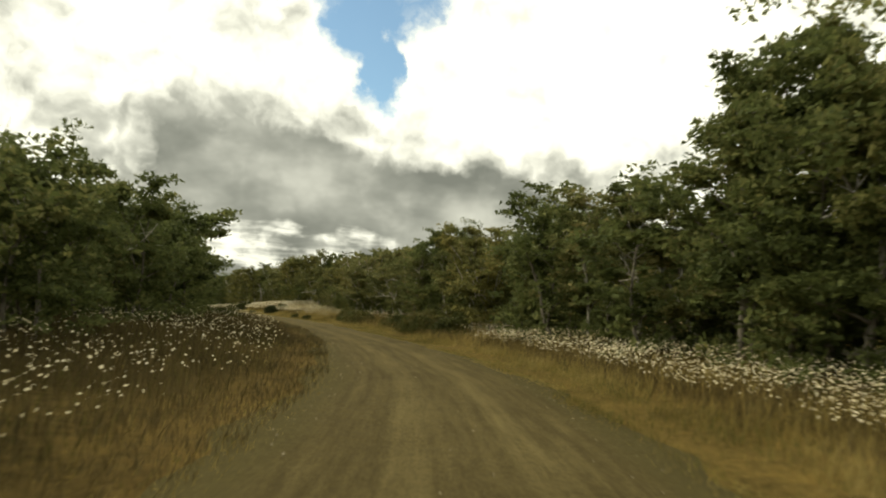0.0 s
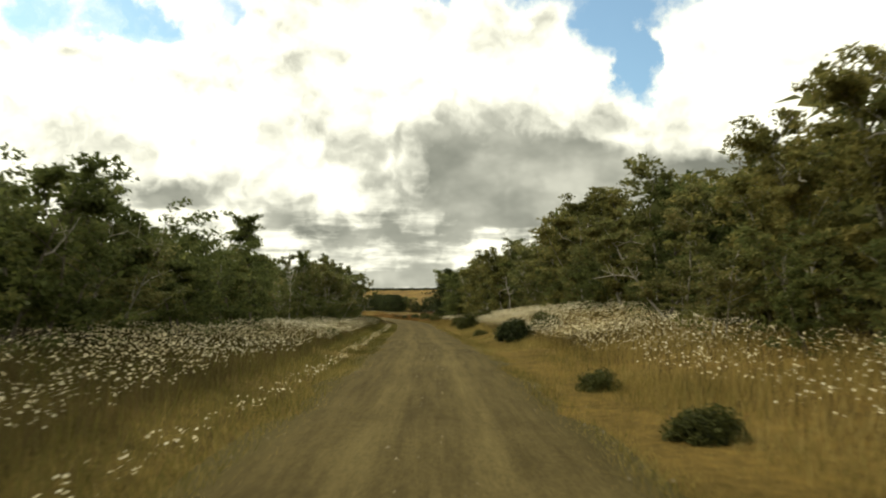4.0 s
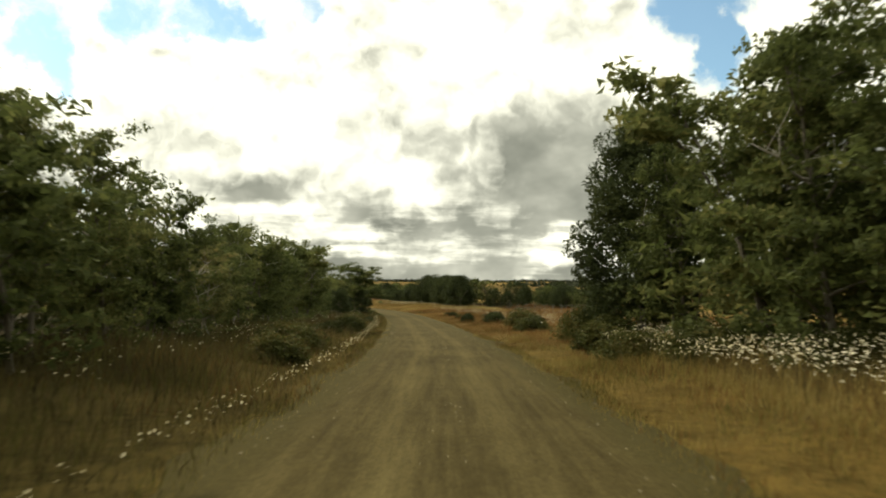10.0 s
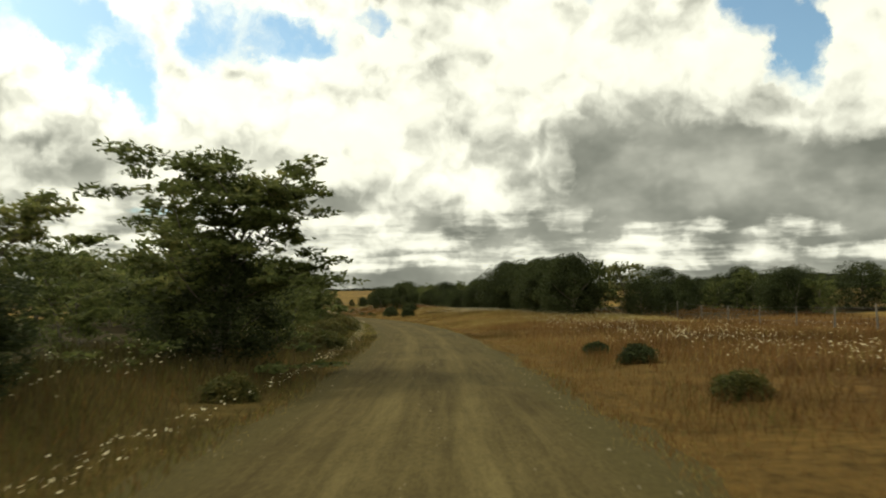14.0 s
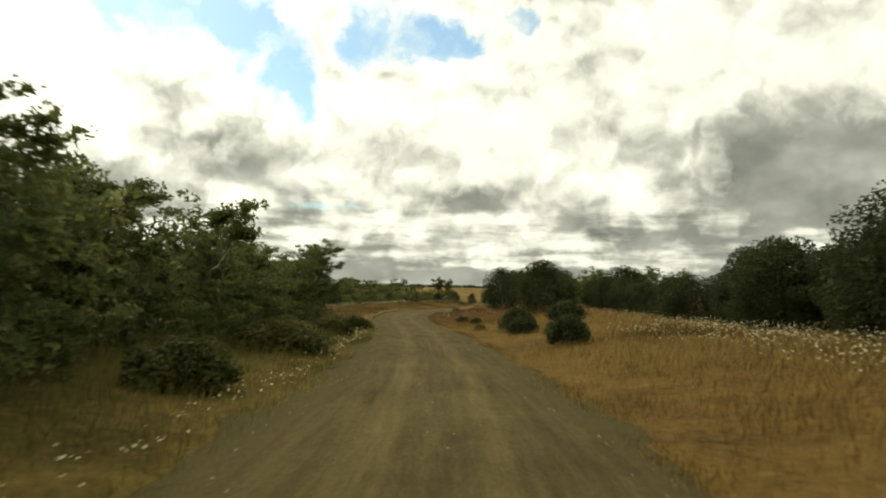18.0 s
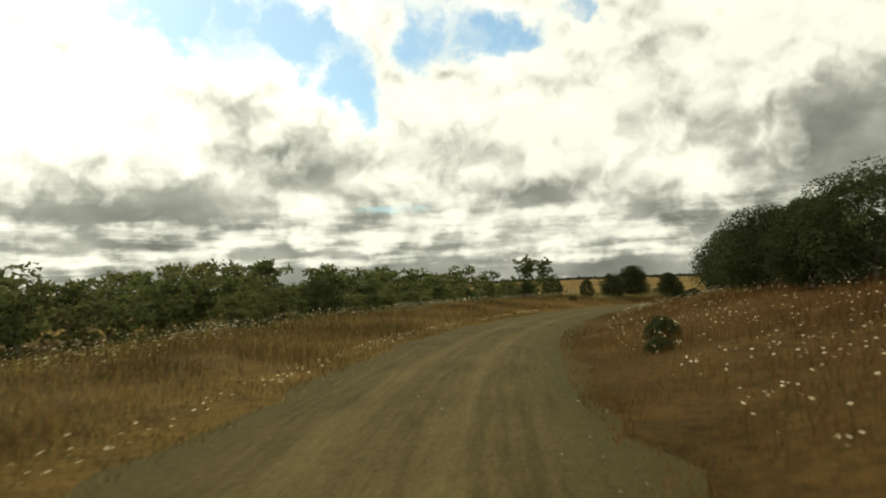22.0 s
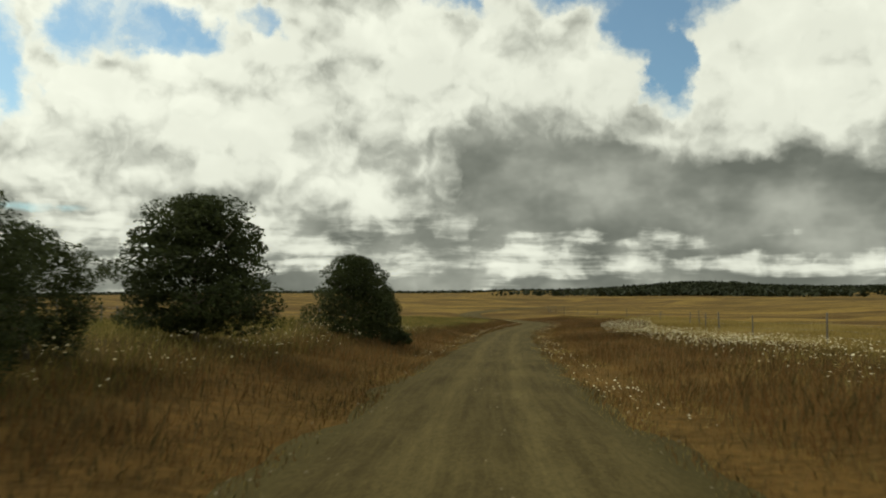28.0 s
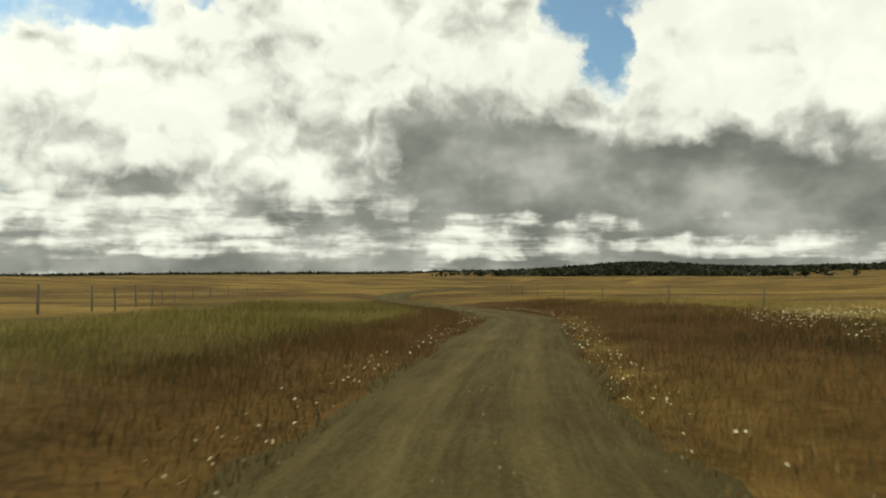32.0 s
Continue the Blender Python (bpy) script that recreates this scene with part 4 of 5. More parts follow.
# GOLD mixes in the trees whose leaf colour carries painted sunlight.
GOLD, BUSH = ("hedge_d", "tall_d", "tall_b", "hedge_c", "hedge_d", "tall_a"), ("hedge_a", "hedge_b")


def build_woods():
    rng = np.random.default_rng(3)
    wood_edge(rng, -1, -22, 12, 7.8, 3.0, 3.8, 4.8, HEDGE)
    wood_edge(rng, -1, 12, 32, 7.8, 2.6, 4.5, 5.3, ("tall_c", "hedge_a", "hedge_b"))
    wood_edge(rng, -1, 32, 52, 8.0, 2.6, 5.0, 5.8, ("tall_c", "hedge_a", "hedge_b"))
    wood_edge(rng, -1, 52, 66, 8.6, 3.0, 3.2, 4.0, HEDGE)
    wood_edge(rng, -1, 66, 91, 8.6, 2.9, 4.0, 5.0, HEDGE)
    wood_edge(rng, -1, 92, 104, 8.8, 2.6, 3.0, 3.5, HEDGE)
    wood_edge(rng, -1, 104, 122, 8.4, 2.7, 4.6, 5.8, ("hedge_c", "tall_b", "hedge_a", "tall_b"))
    wood_edge(rng, -1, 104, 140, 7.4, 3.4, 1.9, 2.7, BUSH)
    wood_edge(rng, -1, 122, 142, 8.2, 2.6, 5.0, 6.2, ("hedge_c", "tall_b", "hedge_a", "tall_a"))
    wood_edge(rng, -1, 142, 157, 8.0, 2.6, 5.2, 6.2, MIX)
    wood_edge(rng, -1, 157, 168, 8.0, 2.8, 3.2, 3.8, HEDGE)
    wood_edge(rng, -1, 168, 188, 8.0, 2.5, 4.6, 5.4, ("tall_c", "hedge_a", "hedge_b"))
    wood_edge(rng, -1, -25, 45, 11.5, 4.0, 5.0, 6.2, BACK)
    wood_edge(rng, -1, 45, 90, 12.5, 4.2, 4.6, 5.8, BACK)
    wood_edge(rng, -1, 90, 103, 13.0, 4.0, 3.2, 4.0, BACK)
    wood_edge(rng, -1, 103, 158, 12.0, 3.8, 5.0, 6.2, BACK)
    wood_edge(rng, -1, 158, 200, 12.0, 4.4, 4.0, 5.0, BACK)
    wood_edge(rng, -1, -20, 88, 16.5, 6.0, 5.6, 7.2, BACK)
    wood_edge(rng, -1, 88, 104, 17.5, 5.0, 3.6, 4.6, BACK)
    wood_edge(rng, -1, 104, 165, 16.5, 6.0, 5.4, 6.6, BACK)
    wood_edge(rng, -1, 298, 392, 30.0, 2.6, 3.4, 6.2, BACK)
    wood_edge(rng, -1, 318, 388, 25.5, 3.0, 2.8, 5.2, BACK)
    wood_edge(rng, -1, 300, 388, 34.5, 2.6, 3.4, 6.4, BACK)
    wood_edge(rng, -1, 342, 382, 20.0, 2.6, 2.2, 2.9, BACK)
    wood_edge(rng, -1, 356, 379, 15.5, 2.6, 2.2, 2.8, BACK)
    wood_edge(rng, -1, 220, 250, 7.6, 2.6, 3.4, 4.4, BUSH)
    wood_edge(rng, -1, 250, 274, 7.2, 2.4, 3.9, 4.6, BUSH)
    wood_edge(rng, -1, 250, 292, 8.8, 2.0, 2.8, 3.6, BACK)
    wood_edge(rng, -1, 256, 291, 6.3, 2.2, 0.9, 1.4, BUSH)
    wood_edge(rng, -1, 274, 288, 7.4, 2.2, 3.2, 3.7, BUSH)
    wood_edge(rng, -1, 288, 293.5, 6.3, 2.0, 3.9, 4.4, BUSH)
    wood_edge(rng, -1, 222, 290, 11.0, 3.8, 3.6, 4.5, BACK)
    wood_edge(rng, -1, 232, 280, 15.0, 5.0, 4.0, 5.0, BACK)
    wood_edge(rng, 1, -22, 8, 10.5, 3.4, 6.0, 7.2, TALL)
    wood_edge(rng, 1, -12, 22, 9.2, 2.8, 2.4, 3.2, HEDGE)
    wood_edge(rng, 1, 8, 19, 9.6, 2.8, 7.6, 9.0, TALL)
    wood_edge(rng, 1, 19, 34, 9.0, 2.5, 6.4, 7.4, MIX)
    wood_edge(rng, 1, 34, 60, 8.8, 2.6, 5.4, 6.6, ("tall_b", "hedge_c", "tall_a", "hedge_d"))
    wood_edge(rng, 1, 60, 84, 8.8, 2.6, 5.8, 7.0, GOLD)
    wood_edge(rng, 1, 84, 118, 9.4, 2.5, 6.4, 7.8, GOLD)
    wood_edge(rng, 1, 118, 150, 8.8, 2.4, 6.4, 7.6, GOLD)
    wood_edge(rng, 1, 150, 158.5, 7.8, 2.2, 7.6, 8.6, ("tall_c", "hedge_a", "hedge_b"))
    wood_edge(rng, 1, 90, 165, 10.0, 2.0, 4.0, 5.0, BACK)
    wood_edge(rng, 1, -22, 60, 13.0, 4.2, 5.4, 6.8, BACK)
    wood_edge(rng, 1, 60, 120, 12.5, 3.8, 6.6, 8.2, BACK)
    wood_edge(rng, 1, 120, 160, 11.5, 3.6, 6.6, 8.0, BACK)
    wood_edge(rng, 1, -10, 158, 17.5, 6.0, 6.4, 8.4, BACK)
    wood_edge(rng, 1, 19, 150, 8.2, 4.6, 2.2, 3.2, HEDGE)
    for off in (21.0, 25.5, 30.0, 35.0):
        wood_edge(rng, -1, -30, 184, off, 5.0, 5.4, 7.0, OUTER)
        wood_edge(rng, 1, -30, 156, off, 5.0, 6.0, 7.6, OUTER)
    wood_edge(rng, -1, 236, 280, 19.0, 4.6, 4.2, 5.2, OUTER)
    wood_edge(rng, -1, 242, 276, 23.0, 4.6, 4.2, 5.2, OUTER)
    wood_edge(rng, 1, 332, 380, 21.5, 4.8, 3.6, 4.4, OUTER)
    wood_edge(rng, 1, 336, 376, 26.0, 4.8, 3.6, 4.4, OUTER)
    wood_edge(rng, -1, -18, 186, 10.2, 3.4, 2.4, 3.4, BACK)
    wood_edge(rng, 1, -18, 162, 10.8, 3.0, 2.6, 3.6, BACK)
    wood_edge(rng, 1, 272, 284, 14.8, 2.2, 3.6, 4.2, ("dome_a", "dome_b"))
    wood_edge(rng, 1, 252, 272, 14.8, 2.3, 4.8, 5.6, ("dome_a", "dome_b"))
    wood_edge(rng, 1, 248, 274, 19.0, 4.0, 4.4, 5.4, BACK)
    wood_edge(rng, 1, 241, 268, 30.0, 2.8, 2.8, 4.6, ("dome_a", "hedge_a", "dome_b"))
    wood_edge(rng, 1, 236, 270, 37.0, 2.8, 2.8, 4.6, ("hedge_a", "dome_a", "dome_b"))
    wood_edge(rng, 1, 287, 313, 15.5, 2.3, 2.0, 2.9, ("dome_b", "dome_a"))
    wood_edge(rng, 1, 322, 336, 8.8, 3.0, 2.8, 3.4, ("dome_a", "dome_b"))
    wood_edge(rng, 1, 336, 366, 8.2, 2.5, 2.7, 3.3, ("dome_a", "dome_b"))
    wood_edge(rng, 1, 364, 371, 7.4, 2.2, 5.2, 5.9, ("dome_a", "dome_b"))
    wood_edge(rng, 1, 371, 379, 7.4, 2.2, 4.0, 4.6, ("dome_a", "dome_b"))
    wood_edge(rng, 1, 326, 366, 12.6, 3.4, 3.2, 4.0, BACK)
    wood_edge(rng, 1, 366, 383, 12.4, 3.0, 4.2, 5.0, BACK)
    wood_edge(rng, 1, 330, 366, 17.0, 5.0, 3.4, 4.2, BACK)
    wood_edge(rng, 1, 366, 380, 16.0, 3.0, 4.6, 5.4, BACK)


# Single trees and shrubs, stretch by stretch: kind, station, offset, height, turn, width.
def plant_first_wood():
    plant("tall_c", 13, 8.8, 8.6, 30, 1)
    plant("snag", 14, -8.5, 5.8, 60, 0.8)
    plant("tall_a", 16.5, 8.4, 9.4, 200, 1.0)
    plant("tall_c", 15.2, 8.8, 10.2, 320, 0.8)
    plant("tall_c", 43.5, 9.0, 7.8, 80, 0.9)
    plant("tall_a", 46.5, 8.6, 7.6, 310, 0.9)
    plant("tall_c", 50, 8.8, 7.4, 190, 0.9)
    plant("shrub_c", 38.5, 4.8, 1.2, 20, 1.0, 0.03)
    plant("shrub_b", 41, 6, 1.3, 80, 1.0, 0.03)
    plant("shrub_b", 35.8, 5.8, 1.2, 140, 1.1, 0.03)
    plant("shrub_c", 44, 5, 0.95, 220, 1.1, 0.03)
    plant("shrub_c", 52, 4.4, 1.0, 300, 1.1, 0.03)
    plant("shrub_c", 40, -5.6, 0.8, 93, 1.1, 0.03)
    plant("shrub_b", 49, -5, 0.7, 160, 1.1, 0.03)
    plant("shrub_b", 55, 4.6, 1.15, 0, 1.35, 0.03)
    plant("shrub_c", 58, 5.4, 0.8, 67, 1.2, 0.03)


def plant_daisy_bank():
    plant("tall_a", 90.5, -8.2, 6.4, 40, 0.9)
    plant("snag", 101.5, -8.4, 5, 0, 0.5)
    plant("tall_b", 103.5, -8.6, 5.6, 160, 0.8)
    plant("tall_a", 106, -8.4, 6, 250, 0.6)
    plant("tall_b", 109, -8.6, 6.2, 20, 0.7)
    plant("tall_b", 112, -8.2, 6.2, 300, 0.8)
    plant("tall_a", 115, -8, 6.6, 100, 0.6)
    plant("snag", 118.5, 7.4, 3.8, 20, 1.1)
    plant("tall_b", 119, -8.2, 6.2, 300, 0.8)
    plant("tall_a", 122, 9, 8.2, 10, 0.8)
    plant("shrub_b", 65, 3.1, 0.5, 134, 1.1, 0.03)
    plant("shrub_b", 70, 3, 0.5, 201, 1, 0.03)
    plant("shrub_a", 87.5, 3.6, 1.15, 268, 1, 0.03)
    plant("shrub_b", 89, 5.2, 0.95, 335, 1, 0.03)
    plant("shrub_b", 89, -4.4, 0.6, 227, 1.1, 0.03)
    plant("shrub_b", 98, 3.1, 0.42, 42, 1.3, 0.03)
    plant("shrub_b", 111.6, 3.4, 1.3, 109, 0.9, 0.03)
    plant("shrub_b", 118, 5.2, 1.25, 176, 1, 0.03)
    plant("shrub_b", 122.4, 3.5, 1.0, 243, 0.9, 0.03)
    plant("shrub_b", 124, 4.7, 0.8, 310, 1, 0.03)
    plant("shrub_c", 126, -4.6, 0.7, 294, 1.1, 0.03)


def plant_wood_end():
    plant("tall_b", 139, -8.8, 7.6, 70, 0.8)
    plant("tall_a", 141.5, -7.9, 7.4, 120, 0.75)
    plant("tall_b", 146.6, -7.6, 7.0, 30, 0.7)
    plant("tall_a", 143.5, -9, 6.8, 170, 0.7)
    plant("tall_b", 148, -8.8, 6.6, 270, 0.8)
    plant("tall_a", 155, -8.4, 6.2, 20, 0.8)
    plant("tall_c", 158.4, -8, 6.2, 200, 0.8)
    plant("hedge_b", 161.2, -8.2, 5, 300, 0.9)
    plant("end_tree", 166.8, 7.3, 8.3, 40, 0.95)
    plant("tall_c", 163.6, 7.8, 7.6, 130, 0.8)
    plant("hedge_b", 164.4, 7.6, 4.8, 130, 1)
    plant("tall_a", 167.6, 8.8, 7.6, 200, 0.9)
    plant("hedge_a", 168, 7.8, 4.6, 250, 1)
    plant("shrub_c", 168, 5.9, 1.5, 30, 0.85, 0.03)
    plant("shrub_b", 184.5, 5.8, 1.3, 70, 1.0, 0.03)
    plant("snag", 174, -9, 5.3, 200, 0.7)
    plant("snag", 183, -8.6, 5.4, 100, 0.8)
    plant("shrub_b", 134, 5.6, 0.8, 17, 1, 0.03)
    plant("shrub_c", 139, 5.4, 0.7, 84, 1, 0.03)
    plant("shrub_c", 142, -4.4, 0.7, 1, 1.1, 0.03)
    plant("shrub_b", 153, 7, 0.9, 151, 1, 0.03)
    plant("shrub_b", 157, 6, 1.05, 218, 1.2, 0.03)
    plant("shrub_b", 158, -3.9, 0.8, 68, 1.2, 0.03)
    plant("shrub_c", 160, 5.2, 0.9, 285, 1.1, 0.03)
    plant("shrub_b", 163, 5, 1, 352, 1.1, 0.03)
    plant("shrub_c", 163, -4.6, 0.9, 135, 1.1, 0.03)
    plant("shrub_b", 165, 5.8, 1.1, 59, 1.1, 0.03)
    plant("shrub_c", 172, 7, 1.15, 126, 1.2, 0.03)
    plant("shrub_b", 172, -4.6, 0.75, 202, 1.2, 0.03)
    plant("shrub_c", 178, -4.2, 0.8, 269, 1.1, 0.03)
    plant("shrub_b", 179, 5.4, 1, 193, 1.2, 0.03)
    plant("shrub_b", 184, -4.6, 0.85, 336, 1.2, 0.03)


def plant_red_meadow():
    plant("hedge_a", 189.5, -8.2, 4.2, 0, 1.2)
    plant("oak_like", 183.5, -7.6, 5.3, 110, 0.8)
    plant("hedge_b", 193, -8.8, 4.2, 140, 1.2)
    plant("hedge_a", 197, -8.6, 3.3, 240, 1.3)
    plant("hedge_b", 202, -8.6, 3.4, 40, 1.2)
    plant("dome_b", 205, -6.6, 2.6, 40, 1)
    plant("hedge_a", 207, -7.6, 3.6, 10, 1)
    plant("hedge_b", 210, -9.5, 3, 60, 1.1)
    plant("oak_like", 213, -5.4, 5.7, 205, 1.4)
    plant("dome_b", 213.5, -5.4, 3, 20, 1.2)
    plant("hedge_b", 215, -7, 3.2, 120, 1)
    plant("hedge_a", 219.5, -5, 2.6, 60, 1.1)
    plant("hedge_b", 199, -11.5, 3.8, 80, 1.2)
    plant("hedge_a", 204, -10.8, 3.8, 150, 1.2)
    plant("dome_b", 199.5, -9.4, 3.2, 90, 1.1)
    plant("dome_a", 208.5, -9.2, 3.2, 20, 1)
    plant("hedge_b", 218, -10.5, 3.4, 30, 1.1)
    plant("hedge_a", 222, -13, 3.6, 80, 1.1)
    plant("hedge_b", 212, -12.5, 3.4, 10, 1.1)
    plant("shrub_a", 191, 5, 0.95, 327, 1.2, 0.03)
    plant("shrub_a", 195, -3.8, 0.6, 43, 1.1, 0.03)
    plant("shrub_a", 197.5, 3.9, 0.85, 34, 0.9, 0.03)
    plant("shrub_c", 200, -5, 0.7, 110, 1.1, 0.03)
    plant("shrub_b", 207, 4.4, 0.5, 101, 1.1, 0.03)
    plant("shrub_b", 208, -3.6, 0.6, 177, 1, 0.03)
    plant("shrub_a", 213, 4.6, 0.55, 168, 1.1, 0.03)
    plant("shrub_a", 217, 4.6, 0.45, 235, 1.2, 0.03)
    plant("shrub_c", 222, -4, 0.8, 244, 1.2, 0.03)
    plant("dome_a", 250, 19, 3.1, 140, 0.9)
    plant("dome_b", 253, 22.5, 2.6, 60, 1.0)
    plant("dome_b", 256, 26, 1.9, 10, 1.1)


def plant_dark_hedge():
    plant("tall_b", 245, -7.8, 6.2, 100, 0.7)
    plant("hedge_b", 299, -7.6, 2.6, 200, 1.1)
    plant("hedge_a", 304, -8.4, 2.5, 20, 1.1)
    plant("hedge_b", 306.5, -8.8, 2.8, 80, 1.1)
    plant("snag", 284, -8.6, 5.7, 140, 1.1)
    plant("oak_like", 292, -5.8, 5.2, 80, 0.8)
    plant("dome_b", 297.5, 8.0, 3.7, 0, 0.98)
    plant("dome_a", 307.5, 6.9, 3.5, 60, 0.8)
    plant("shrub_b", 230, -4.4, 0.9, 311, 1.2, 0.03)
    plant("shrub_c", 240, -4.2, 0.9, 18, 1.2, 0.03)
    plant("shrub_c", 252, -4.4, 0.9, 85, 1.3, 0.03)
    plant("shrub_b", 262, -4.2, 0.9, 152, 1.2, 0.03)
    plant("shrub_c", 271, -4.4, 1, 219, 1.3, 0.03)
    plant("shrub_a", 274.8, 4.5, 1.2, 302, 0.85, 0.03)
    plant("shrub_b", 280.5, 5.2, 0.6, 9, 0.95, 0.03)
    plant("shrub_b", 281, -4, 0.9, 286, 1.2, 0.03)
    plant("shrub_a", 283.6, 4.4, 0.95, 76, 1, 0.03)
    plant("shrub_a", 288.2, 5.0, 1.3, 210, 1.0, 0.03)
    plant("shrub_a", 288.5, 7.6, 1.25, 277, 1.1, 0.03)
    plant("shrub_b", 289, -3.4, 0.8, 353, 1.2, 0.03)
    plant("shrub_b", 290.4, 3.3, 0.4, 344, 1.1, 0.03)
    plant("shrub_a", 296, 3.7, 0.45, 24, 1.2, 0.03)


def plant_bend():
    plant("hedge_a", 300, -17, 4.1, 75, 1.1)
    plant("hedge_b", 304, -13, 3.6, 15, 1.1)
    plant("hedge_a", 309, -17, 3.8, 75, 1.1)
    plant("hedge_b", 313, -20, 3.6, 5, 1.2)
    plant("dome_a", 314, 12, 3.4, 50, 1.1)
    plant("hedge_b", 316, -23, 3.6, 95, 1.1)
    plant("hedge_a", 318, 15.5, 3.8, 0, 1)
    plant("hedge_a", 318, 40, 4.4, 70, 1.1)
    plant("hedge_a", 321, -25.5, 3.5, 5, 1.3)
    plant("dome_a", 322, 19.5, 4, 90, 1.1)
    plant("hedge_b", 322, 35, 4.2, 70, 1.1)
    plant("hedge_c", 324, -29, 3.8, 35, 1.1)
    plant("hedge_b", 326, 23, 4.1, 40, 1)
    plant("dome_b", 327, 30, 4.2, 10, 1.1)
    plant("hedge_b", 329, -27, 3.4, 5, 1.3)
    plant("hedge_a", 331, 26, 4.3, 20, 1.1)
    plant("hedge_b", 333, -33, 3.8, 15, 1.1)
    plant("hedge_a", 336, -24, 3.1, 115, 1.2)
    plant("hedge_c", 338, -30, 4.1, 0, 1.1)
    plant("hedge_b", 341, -21, 3.1, 215, 1.2)
    plant("hedge_a", 343, -26, 3.4, 45, 1.2)
    plant("shrub_b", 300, 3.2, 0.5, 51, 1.1, 0.03)
    plant("shrub_a", 318, 2.95, 0.35, 185, 1.1, 0.03)
    plant("shrub_a", 320, 3.3, 0.65, 118, 0.9, 0.03)


def plant_steppe_edge():
    plant("hedge_a", 346, -29.5, 3, 15, 1.3)
    plant("hedge_b", 348, -24.5, 2.8, 15, 1.3)
    plant("dome_a", 349, -20, 3.6, 45, 0.85)
    plant("hedge_c", 352, -31, 3, 65, 1.1)
    plant("hedge_a", 353, -22, 2.6, 55, 1.3)
    plant("hedge_b", 356, -25, 2.8, 25, 1.1)
    plant("hedge_a", 357, -19.5, 2.7, 85, 1.1)
    plant("hedge_b", 358, -15.6, 2.4, 95, 1.2)
    plant("hedge_a", 361, -18.6, 2.6, 195, 1.3)
    plant("hedge_c", 361, -22.5, 3, 125, 1.1)
    plant("hedge_a", 363, -26, 3, 15, 1.3)
    plant("hedge_a", 364, -16.5, 3, 45, 1.1)
    plant("hedge_b", 366, -14.4, 2.7, 95, 1.2)
    plant("hedge_c", 367, -20, 3.2, 145, 1.1)
    plant("hedge_b", 369, -13.6, 2.7, 33, 1.1)
    plant("hedge_a", 370, -10.8, 2.6, 295, 1.1)
    plant("hedge_b", 371, -23, 3, 15, 1.3)
    plant("hedge_c", 372, -17, 3, 245, 1.1)
    plant("hedge_b", 374, -16, 2.8, 5, 1.2)
    plant("hedge_a", 376, -20, 3, 75, 1.3)
    plant("oak_like", 375.8, -15, 5.9, 145, 0.62)
    plant("oak_like", 374.9, -12.4, 4.9, 45, 0.6)
    plant("dome_a", 377.6, -12.6, 2.5, 45, 0.85)
    plant("dome_b", 374.6, -14.2, 2.5, 145, 1.0)
    plant("dome_b", 361.5, 9.0, 4.6, 120, 1.1)
    plant("dome_a", 358.5, 9.6, 4.2, 220, 1.1)
    plant("dome_b", 374, -7.7, 1.9, 75, 0.75)
    plant("dome_a", 379.6, -6.9, 2.7, 15, 0.8)
    plant("dome_b", 382.4, -7.4, 2.3, 215, 0.9)
    plant("lone", 388, -7.0, 3.7, 130, 1.0)
    plant("lone", 398.2, -5.3, 3.4, 20, 0.88)
    plant("dome_b", 401.0, -4.75, 2.4, 30, 0.68)
    plant("shrub_a", 400.3, -4.1, 0.8, 127, 1.2, 0.03)
    plant("shrub_a", 353, 5.2, 0.85, 252, 1, 0.03)
    plant("shrub_b", 366, 5, 0.5, 319, 1.1, 0.03)
    plant("shrub_b", 366, -6.4, 0.5, 60, 1, 0.03)
    plant("shrub_a", 376, 4.8, 0.5, 26, 1.1, 0.03)


def build_singles():
    plant_first_wood()
    plant_daisy_bank()
    plant_wood_end()
    plant_red_meadow()
    plant_dark_hedge()
    plant_bend()
    plant_steppe_edge()

# ---- grasses, weeds and flowers beside the road ----
SWARDS, FLOWERS = [], []


def sward(*row):
    """side, station from, to, offset from, to, kind, stalks per square metre, height"""
    SWARDS.append(row)


def daisies(*row):
    """side, station from, to, offset from, to, heads per square metre, height"""
    FLOWERS.append(row)


sward(1, -15, 175, 1.5, 3.4, "gold_grass", 85, 0.24)
sward(1, -15, 175, 1.9, 3.6, "green_grass", 70, 0.24)
sward(1, 175, 372, 1.8, 3.2, "rust_grass", 40, 0.24)
sward(1, 175, 300, 1.5, 3.2, "gold_grass", 50, 0.22)
sward(-1, -15, 298, 1.5, 3.0, "gold_grass", 55, 0.22)
sward(-1, -15, 298, 1.9, 3.2, "green_grass", 45, 0.22)
sward(-1, 298, 430, 1.5, 3.2, "gold_grass", 45, 0.22)
sward(1, 372, 430, 1.5, 3.4, "gold_grass", 60, 0.24)
sward(-1, -15, 60, 1.75, 8.5, "weed", 60, 0.55)
sward(-1, -15, 60, 1.75, 3.4, "gold_grass", 30, 0.3)
sward(-1, -15, 60, 3, 8.5, "green_grass", 25, 0.5)
sward(-1, 60, 135, 1.75, 9, "green_grass", 75, 0.55)
sward(-1, 60, 135, 1.75, 3.6, "gold_grass", 45, 0.32)
sward(-1, 60, 135, 3.5, 9, "weed", 25, 0.6)
sward(-1, 135, 230, 1.75, 8.5, "green_grass", 50, 0.5)
sward(-1, 135, 230, 1.75, 8.5, "weed", 30, 0.6)
sward(-1, 150, 230, 1.75, 6, "rust_grass", 25, 0.4)
sward(-1, 230, 298, 1.75, 7.5, "green_grass", 60, 0.5)
